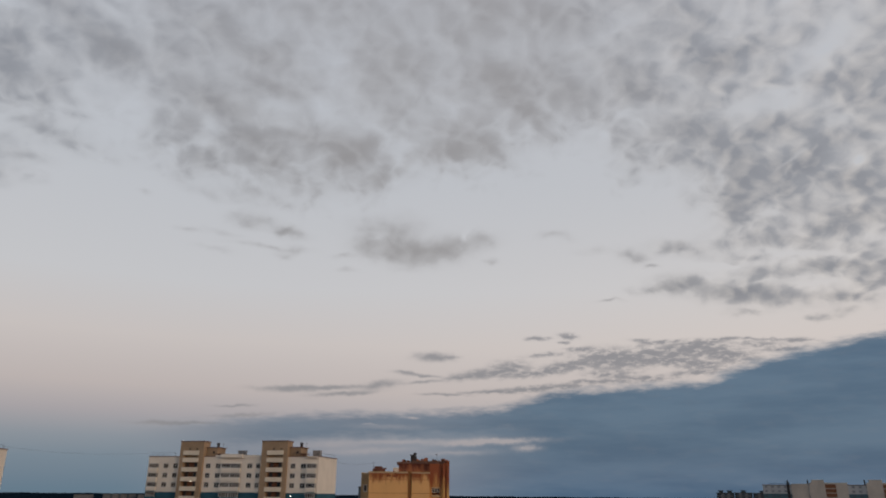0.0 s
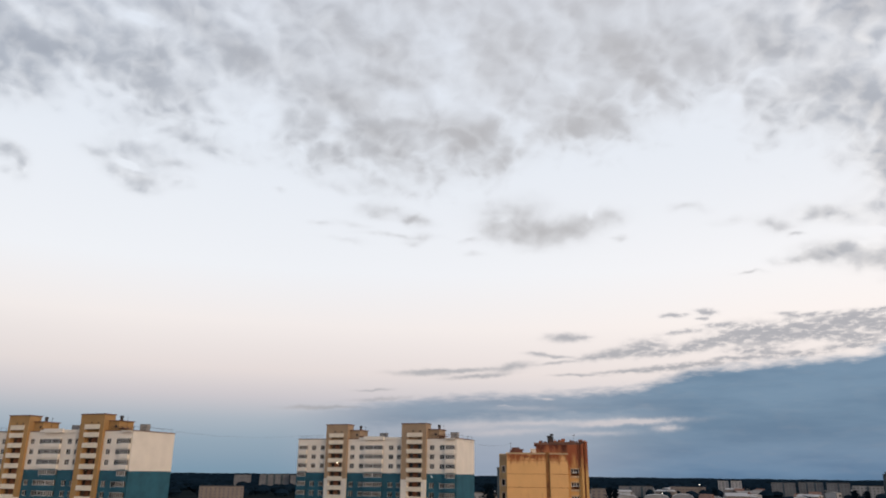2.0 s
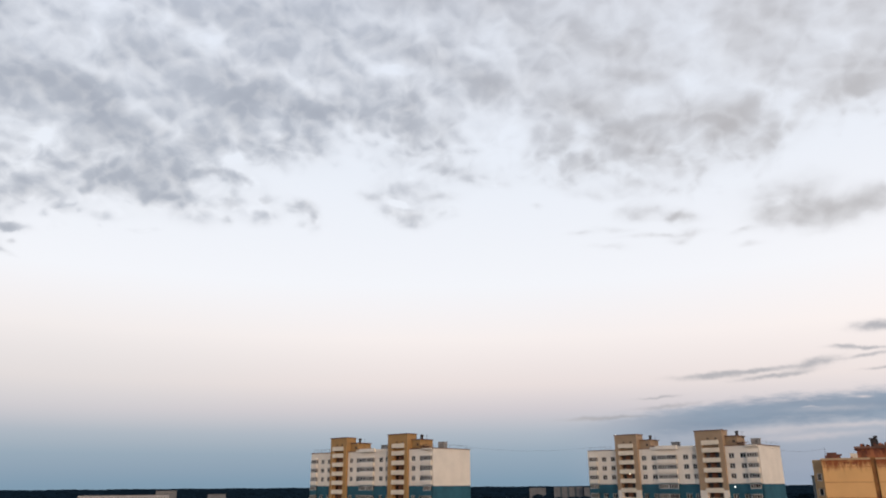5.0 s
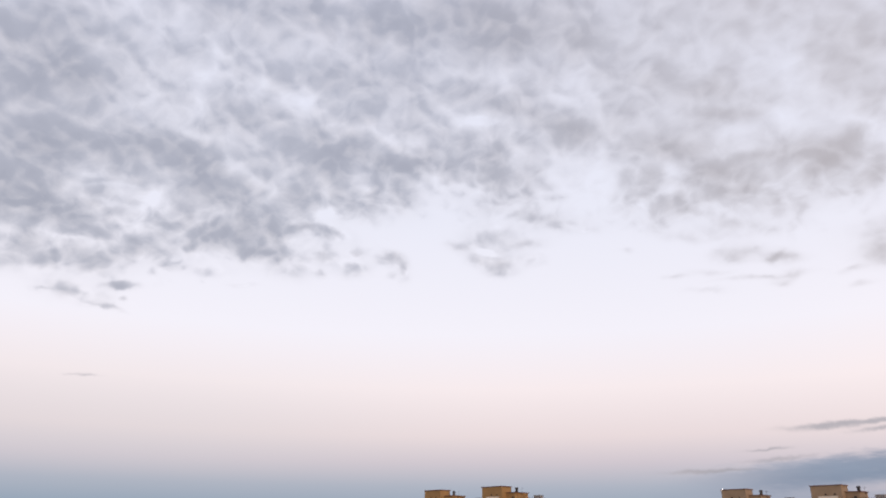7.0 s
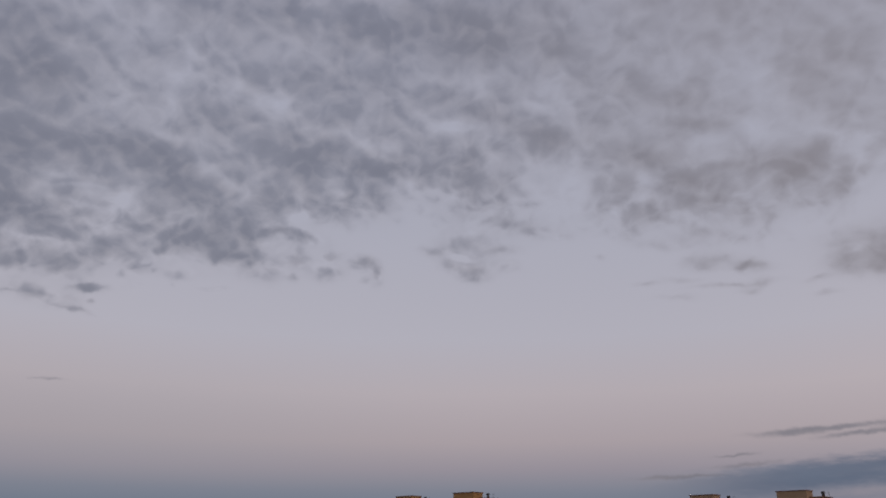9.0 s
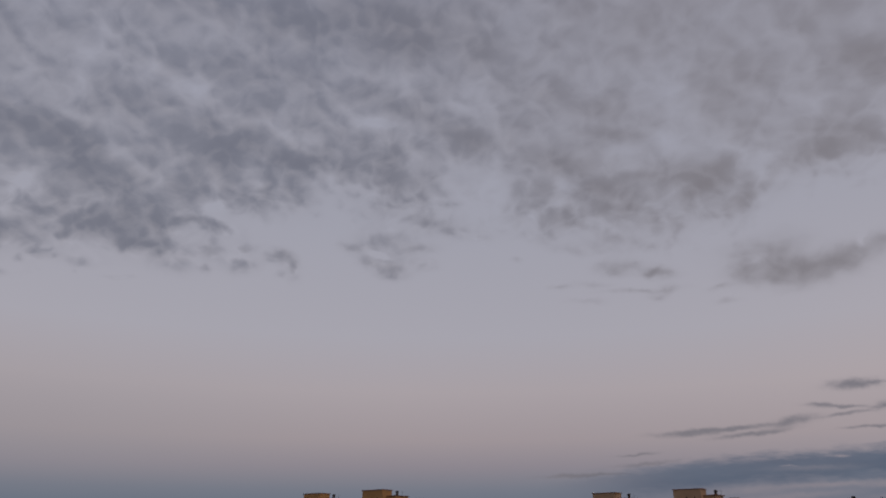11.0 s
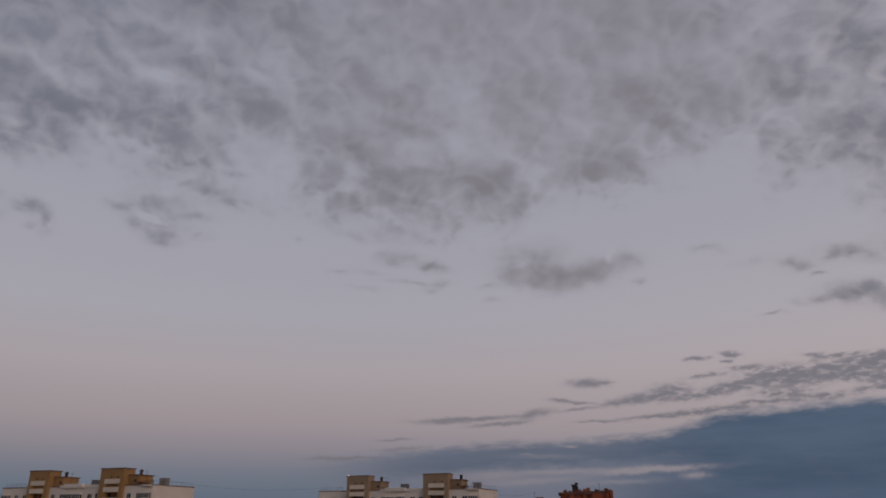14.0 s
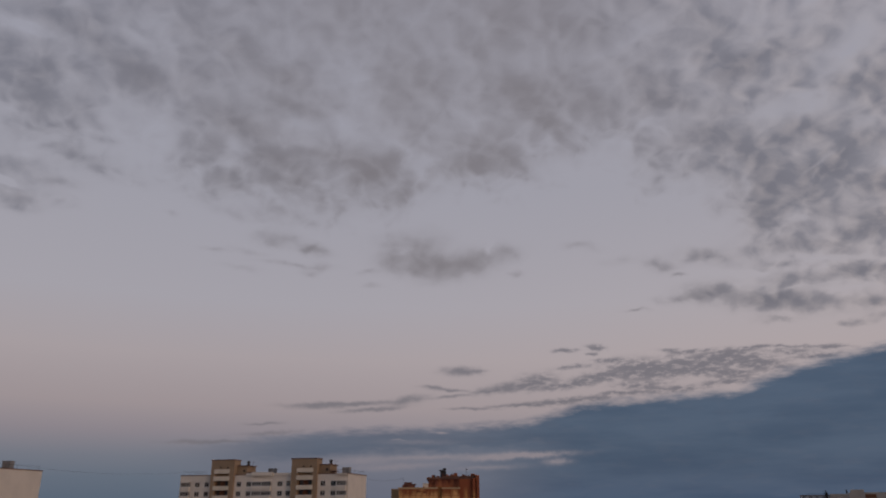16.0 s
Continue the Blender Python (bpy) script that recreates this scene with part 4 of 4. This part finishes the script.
    # roof clutter
    part("roof_hut", boxes((2.3, 3, top, 5.0, 6, top + 1.0), (2.7, 3.1, top + 1.0, 4.4, 5.5, top + 1.5), (4.4, 3.0, top + 0.9, 5.3, 5, top + 1.15)), DARK_BRICK, h, "low red brick roof hut")
    part("roof_hut", boxes((6.8, 2.5, top, 8.0, 4, top + 1.25)), CREAM, h)
    part("chimney", boxes((10.6, 4, hi - 0.1, 11.9, 5.2, hi + 1.3), (10.4, 3.9, hi + 1.3, 11.7, 5.3, hi + 1.5), (11.2, 4.1, hi + 1.5, 11.9, 5.0, hi + 1.9)), DARK, h, "dark crumbling chimney")
    part("chimney", boxes((13.6, 4, hi - 0.1, 14.4, 5, hi + 0.85)), RUST, h)
    part("aerial", boxes((16.3, 3.2, hi - 0.1, 16.36, 3.26, hi + 1.8), (16.0, 3.2, hi + 1.5, 16.7, 3.24, hi + 1.56)), DARK, h)
    part("chimney", boxes((17.3, 3, hi - 0.1, 18.2, 4, hi + 0.65)), RUST, h)
    part("aerial", boxes((2.4, 4, top, 2.45, 4.05, top + 2.6)), DARK, h)


orange_block()


# ---- cables strung between the roofs ----
def cable(a, b, sag):
    cu = bpy.data.curves.new("cable", "CURVE")
    cu.dimensions, cu.bevel_depth, cu.bevel_resolution = "3D", 0.016, 1
    sp = cu.splines.new("POLY")
    n = 25
    sp.points.add(n - 1)
    for i in range(n):
        t = i / (n - 1)
        p = Vector(a).lerp(Vector(b), t)
        sp.points[i].co = (p.x, p.y, p.z - sag * 4 * t * (1 - t), 1)
    cu.materials.append(DARK)
    tagged(new("cable", cu), "thin dark cable strung between two roofs", "cable", "roof cables")


cable((-118.0, 190.0, ROOF + 1.2), (-91.6, 238.0, ROOF + 1.2), 1.4)
cable((-38.6, 228.2, ROOF + 1.2), (-15.0, 167.3, 36.2), 1.6)


# ---- the town and woods farther off ----
def far_block(az0, az1, dist, top, wall, label, storeys=5, turn=0.0, deep=14.0, boxes_on_roof=0, recess=0, group="far town blocks", bay=0.035, bay_wall=None):
    """A distant block between two bearings: wall, roof, window band a storey, roof huts."""
    mid = (az0 + az1) / 2
    w = 2 * dist * math.tan(radians(abs(az0 - az1) / 2))
    h = thing("far_building", pose(*polar(mid, dist), 0, 0, mid + turn), label, "building", group)
    base = boxes((-w / 2, 0, 0, w / 2, deep, top))
    part("wall", base, wall, h)
    part("roof", boxes((-w / 2 - 0.3, -0.3, top, w / 2 + 0.3, deep + 0.3, top + 0.5)), ROOFING, h)
    s = (top - 1.5) / storeys
    n = max(3, int(w / 4))
    wins = as_mesh("window_band", boxes(*[(-w / 2 + (i + 0.28) * w / n, -0.06, 0, -w / 2 + (i + 0.72) * w / n, 0.02, s * 0.5) for i in range(n)]), FAR_GLASS)
    for k in range(storeys):
        tagged(part("window_band", wins, FAR_GLASS, h, at=(0, 0, 1.2 + k * s)), kind="stuff")
    for k in range(recess):
        x = -w / 2 + (k + 1) * w / (recess + 1)
        part("stair_bay", boxes((x - w * bay, -0.6, 0, x + w * bay, -0.08, top - 0.2)), bay_wall or SLATE_PANEL, h)
    for k in range(boxes_on_roof):
        x = -w / 2 + (k + 0.5) * w / boxes_on_roof
        part("roof_hut", boxes((x - w * 0.13, 3, top + 0.5, x + w * 0.13, 9, top + 1.9), (x - w * 0.17, 2.6, top + 1.9, x + w * 0.17, 9.4, top + 2.3)), SLATE_PANEL, h)
    return h


far_block(28.0, 24.95, 770, 14.2, BEIGE_PANEL, "low beige panel house among dark trees", 5, 4)
far_block(25.7, 24.5, 1500, 20.3, GREY_PANEL, "grey far block above the woods", 7)
far_block(23.9, 21.8, 1500, 21.5, GREY_PANEL, "long grey far block above the woods", 7, recess=3)
far_block(21.7, 19.3, 1480, 20.8, GREY_PANEL, "long grey far block above the woods", 7, recess=3)
far_block(19.2, 16.0, 1500, 20.5, GREY_PANEL, "long grey far block above the woods", 7, recess=4)
far_block(52.7, 51.3, 1400, 20.6, GREY_PANEL, "grey far block standing in the woods", 7)
far_block(57.6, 51.8, 1250, 15.6, BRIGHT_ROOF, "long low pale hall at the wood's edge", 3)
far_block(49.2, 47.95, 1300, 15.2, GREY_PANEL, "small grey far block in the woods", 5)
far_block(6.3, 2.0, 430, 32.2, SLATE_PANEL, "dark slate tower block behind the orange one", 11)
far_block(-19.65, -20.8, 700, 31.4, SLATE_PANEL, "dark grey panel tower, one of three", 11, boxes_on_roof=2, recess=2, bay=0.085, bay_wall=GREY_PANEL)
far_block(-20.84, -21.98, 702, 31.6, SLATE_PANEL, "dark grey panel tower, one of three", 11, boxes_on_roof=1, recess=2, bay=0.085, bay_wall=GREY_PANEL)
far_block(-22.02, -23.2, 704, 31.4, SLATE_PANEL, "dark grey panel tower, one of three", 11, boxes_on_roof=1, recess=2, bay=0.085, bay_wall=GREY_PANEL)
far_block(-12.9, -14.4, 1200, 19.6, GREY_PANEL, "grey panel block in a long row", 6, recess=1)
far_block(-14.6, -16.1, 1205, 20.6, GREY_PANEL, "grey panel block in a long row", 6, recess=2)
far_block(-16.3, -17.7, 1200, 20.2, GREY_PANEL, "grey panel block in a long row", 6, recess=1)
far_block(-17.8, -19.6, 1100, 18.2, PALE_PANEL, "pale low block beside dark trees", 5, recess=1)
far_block(-9.45, -10.15, 1300, 20.6, BRIGHT_ROOF, "white twin house with a gap", 6)
far_block(-10.3, -11.0, 1296, 20.9, BRIGHT_ROOF, "white twin house with a gap", 6)
far_block(-0.6, -1.7, 760, 15.5, BEIGE_PANEL, "low beige house near the orange block", 5)
far_block(-2.6, -5.0, 1080, 13.5, GREY_PANEL, "low grey workshop row", 3, recess=2)
far_block(-6.2, -8.6, 1150, 12.5, BEIGE_PANEL, "low brownish workshop row", 3)
far_block(8.2, 6.6, 640, 13.4, PALE_PANEL, "pale flat-roofed hall behind trees", 3)


def far_panel_house():
    """A long block like the near ones, seen far off: teal below, pale above, beige stair towers; haze is mixed into
    their colours.
    """
    az, dist, w, seam, top = -28.0, 560, 104.0, 31.2, 36.6
    h = thing("apartment_building", pose(*polar(az, dist), 0, 0, az), "distant teal and pale panel block with beige stair towers", "building", "panel apartment buildings")
    def at(b):
        return dist * math.tan(radians(az - b))
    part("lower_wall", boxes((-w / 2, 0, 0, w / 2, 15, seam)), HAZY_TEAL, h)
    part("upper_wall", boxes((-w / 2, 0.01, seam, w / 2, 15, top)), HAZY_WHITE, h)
    part("roof", boxes((-w / 2 - 0.3, -0.3, top, w / 2 + 0.3, 15.3, top + 0.35)), COPING, h)
    part("mast", boxes((at(-24.22), -0.6, 0, at(-24.38), 0.0, top + 1.8), (at(-24.18), -0.6, top + 0.9, at(-24.42), 0.0, top + 1.4), (at(-24.1), -0.5, top + 2.2, at(-24.4), -0.2, top + 2.4),
                        (at(-24.27), -0.5, top + 1.8, at(-24.33), -0.2, top + 3.2), (at(-23.1), -0.4, top + 1.0, at(-24.2), -0.3, top + 1.15)), DARK, h, "dark roof mast with a long boom")
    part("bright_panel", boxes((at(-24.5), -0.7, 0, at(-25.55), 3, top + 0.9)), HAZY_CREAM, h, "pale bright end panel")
    for a, b in ((-25.6, -27.9), (-29.0, -31.2)):
        x0, x1 = at(a), at(b)
        part("stair_tower", boxes((x0, -1.0, 0, x1, 4, top + 1.6), (x0 + 1.5, -0.9, top + 1.6, x0 + 9.0, 4, top + 3.4)), HAZY_CREAM, h)
        for k in range(13):
            part("loggia_opening", boxes((x0 + 0.42 * (x1 - x0), -1.06, 1.2 + 2.8 * k, x0 + 0.70 * (x1 - x0), -0.98, 3.6 + 2.8 * k)), LOGGIA, h)
        part("vent_pipe", boxes((x0 - 1.2, 2, top, x0 - 0.4, 3, top + 3.4)), DARK, h)
    n = 26
    for k in range(13):
        z = 1.2 + 2.8 * k
        for i in range(n):
            x = -w / 2 + (i + 0.3) * w / n
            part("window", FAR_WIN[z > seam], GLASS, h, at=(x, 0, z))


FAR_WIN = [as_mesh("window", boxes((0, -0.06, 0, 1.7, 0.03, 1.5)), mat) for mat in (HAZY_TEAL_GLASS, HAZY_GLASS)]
far_panel_house()


def arched_hall(az, dist, w, high):
    h = thing("hangar", pose(*polar(az, dist), 0, 0, az), "pale arched sheet-metal hall", "hangar", "arched halls")
    bm = bmesh.new()
    ring = [(w / 2 * math.cos(a), high * 0.55 + high * 0.45 * math.sin(a)) for a in [math.pi * i / 12 for i in range(13)]]
    front = [bm.verts.new((x, 0, z)) for x, z in ring]
    back = [bm.verts.new((x, 30, z)) for x, z in ring]
    for i in range(12):
        bm.faces.new((front[i], back[i], back[i + 1], front[i + 1]))
    part("roof", bm, BRIGHT_ROOF, h)
    bm = bmesh.new()
    bm.faces.new([bm.verts.new((x, 0.01, z)) for x, z in ring] + [bm.verts.new((-w / 2, 0.01, 0)), bm.verts.new((w / 2, 0.01, 0))])
    part("front_wall", bm, PALE_PANEL, h)
    bm = bmesh.new()
    bm.faces.new([bm.verts.new((x, 29.99, z)) for x, z in ring] + [bm.verts.new((-w / 2, 29.99, 0)), bm.verts.new((w / 2, 29.99, 0))])
    part("back_wall", bm, PALE_PANEL, h)


for k, az in enumerate((-3.1, -5.2, -7.0, -8.9, -11.4)):
    arched_hall(az, 880 + 12 * (k % 3), 24 + 3 * (k % 2), 7.5 + 0.6 * (k % 3))


def town_house(w, d, high, ridge, wall, roof):
    """A small far house with a pitched roof."""
    h = thing("house", pose(0, 0, 0), "small far house with a pitched roof among trees", "house", "far small houses")
    part("wall", boxes((-w / 2, -d / 2, 0, w / 2, d / 2, high)), wall, h)
    bm = bmesh.new()
    e = 0.4
    p = [bm.verts.new(q) for q in ((-w / 2 - e, -d / 2 - e, high), (w / 2 + e, -d / 2 - e, high), (w / 2 + e, d / 2 + e, high), (-w / 2 - e, d / 2 + e, high), (-w / 2 - e, 0, high + ridge), (w / 2 + e, 0, high + ridge))]
    for f in ((0, 1, 5, 4), (2, 3, 4, 5), (0, 4, 3), (1, 2, 5), (0, 3, 2, 1)):
        bm.faces.new([p[i] for i in f])
    part("roof", bm, roof, h)
    for x in (-w * 0.3, w * 0.05):
        part("window", boxes((x, -d / 2 - 0.05, high * 0.35, x + w * 0.2, -d / 2 + 0.02, high * 0.7)), GLASS, h)
    return h


rng = random.Random(11)
kinds = [town_house(16, 11, 6.5, 3.5, PALE_PANEL, ROOFING), town_house(24, 13, 8.0, 2.2, BEIGE_PANEL, BRIGHT_ROOF), town_house(14, 10, 5.5, 4.5, GREY_PANEL, COPING), town_house(36, 15, 7.5, 1.2, BRIGHT_ROOF, CONCRETE)]
for k in range(56):
    az = rng.uniform(-24.0, 6.0)
    d = rng.uniform(860, 1350)
    m = pose(*polar(az, d), 0, 0, az + rng.choice((-25, 10, 65, 90)))
    if k < 4:
        kinds[k].matrix_basis = m
    else:
        copy_thing(kinds[k % 4], m)


def street_lamp(az, dist, z, r):
    h = thing("street_lamp", pose(*polar(az, dist)), "tall street lamp giving warm light", "street lamp", "street lamps")
    part("pole", boxes((-0.1, -0.1, 0, 0.1, 0.1, z)), DARK, h)
    bm = bmesh.new()
    bmesh.ops.create_icosphere(bm, subdivisions=2, radius=r, matrix=pose(0, -0.4, z))
    part("lamp_head", bm, LAMP_GLINT_WHITE, h)


street_lamp(-8.2, 1000, 18.0, 0.34)
street_lamp(-5.6, 860, 10.0, 0.36)


def tree(az, dist, high, seed):
    """A broad-leaved tree: tapered trunk, limbs and an uneven crown of leaf clumps."""
    t = thing("tree", pose(*polar(az, dist)), "tall dark broad-leaved tree at dusk", "tree", "dusk trees")
    r = random.Random(seed)
    bm = bmesh.new()
    bmesh.ops.create_cone(bm, cap_ends=True, segments=8, radius1=0.45, radius2=0.12, depth=high * 0.8, matrix=pose(0, 0, high * 0.4))
    for k in range(7):
        a, z = r.uniform(0, 360), high * r.uniform(0.3, 0.65)
        bmesh.ops.create_cone(bm, cap_ends=True, segments=5, radius1=0.16, radius2=0.04, depth=high * 0.28, matrix=pose(0, 0, z) @ pose(0, 0, 0, 0, 50, a) @ pose(0, 0, high * 0.14))
    part("trunk", bm, BARK, t)
    verts, faces = [], []
    for k in range(420):
        u, a = r.random(), r.uniform(0, 6.283)
        z = high * (0.28 + 0.72 * u)
        rad = high * 0.2 * math.sin(math.pi * min(1, 0.12 + 0.88 * (1 - u) ** 0.75)) * (1 + 0.35 * math.sin(3 * a + 7 * u + seed)) * math.sqrt(r.random())
        c = Vector((rad * math.cos(a), rad * math.sin(a), z))
        s = r.uniform(0.35, 0.8)
        for q in range(3):
            e = Euler((r.uniform(0, 3), r.uniform(0, 3), r.uniform(0, 3))).to_matrix()
            b = len(verts)
            verts += [c + e @ Vector(p) * s for p in ((-1, -0.5, 0), (1, -0.5, 0), (0.6, 0.6, 0.2), (-0.6, 0.6, 0.2))]
            faces.append((b, b + 1, b + 2, b + 3))
    me = bpy.data.meshes.new("crown")
    me.from_pydata([tuple(v) for v in verts], [], faces)
    me.materials.append(FOLIAGE)
    part("crown", me, FOLIAGE, t)


BARK = material("dark_bark", (0.03, 0.025, 0.02), rough=0.95)
for k, (az, dist, high) in enumerate(((7.0, 560, 22.0), (6.75, 575, 20.0), (-1.9, 720, 18.0), (-2.3, 735, 16.5), (-9.2, 900, 15.0), (-17.9, 860, 16.5), (-18.6, 870, 15.5))):
    tree(az, dist, high, k + 1)


def woods():
    rng = np.random.default_rng(4)
    n = 15000
    az = rng.uniform(-34, 70, n)
    d = 900 + 3700 * rng.random(n) ** 0.8
    town = (az < 6.5) & (d < 1450 + 300 * np.sin(az))
    keep = ~town | (rng.random(n) < 0.22)
    near_town = (az < 25) & (az > 15) & (d < 1560) & (d > 1250)
    keep &= ~near_town
    az, d = az[keep], d[keep]
    n = len(az)
    r = (3.5 + 0.0045 * d) * rng.uniform(0.7, 1.35, n)
    top = rng.uniform(9.0, 11.5, n) + 1.2 * np.sin(az * 1.7) * np.sin(d * 0.004) - 0.3 * (d < 1400)
    a = np.radians(az)
    cx, cy = -np.sin(a) * d, np.cos(a) * d
    # crown: three uneven rings and a tip
    verts, faces = [], []
    seg = 6
    for i in range(n):
        base = len(verts)
        for lev, rad in ((0.05, 0.7), (0.45, 1.0), (0.8, 0.65)):
            j = rng.uniform(0.75, 1.2, seg)
            for s in range(seg):
                t = 6.2832 * s / seg + lev
                verts.append((cx[i] + r[i] * rad * j[s] * math.cos(t), cy[i] + r[i] * rad * j[s] * math.sin(t), top[i] * lev))
        verts.append((cx[i], cy[i], top[i]))
        for q in (0, 1):
            for s in range(seg):
                b = base + q * seg
                faces.append((b + s, b + (s + 1) % seg, b + seg + (s + 1) % seg, b + seg + s))
        b = base + 2 * seg
        for s in range(seg):
            faces.append((b + s, b + (s + 1) % seg, base + 3 * seg))
    me = bpy.data.meshes.new("far_woods")
    me.from_pydata(verts, [], faces)
    me.materials.append(FOLIAGE)
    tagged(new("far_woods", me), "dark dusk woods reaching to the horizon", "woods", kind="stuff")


woods()
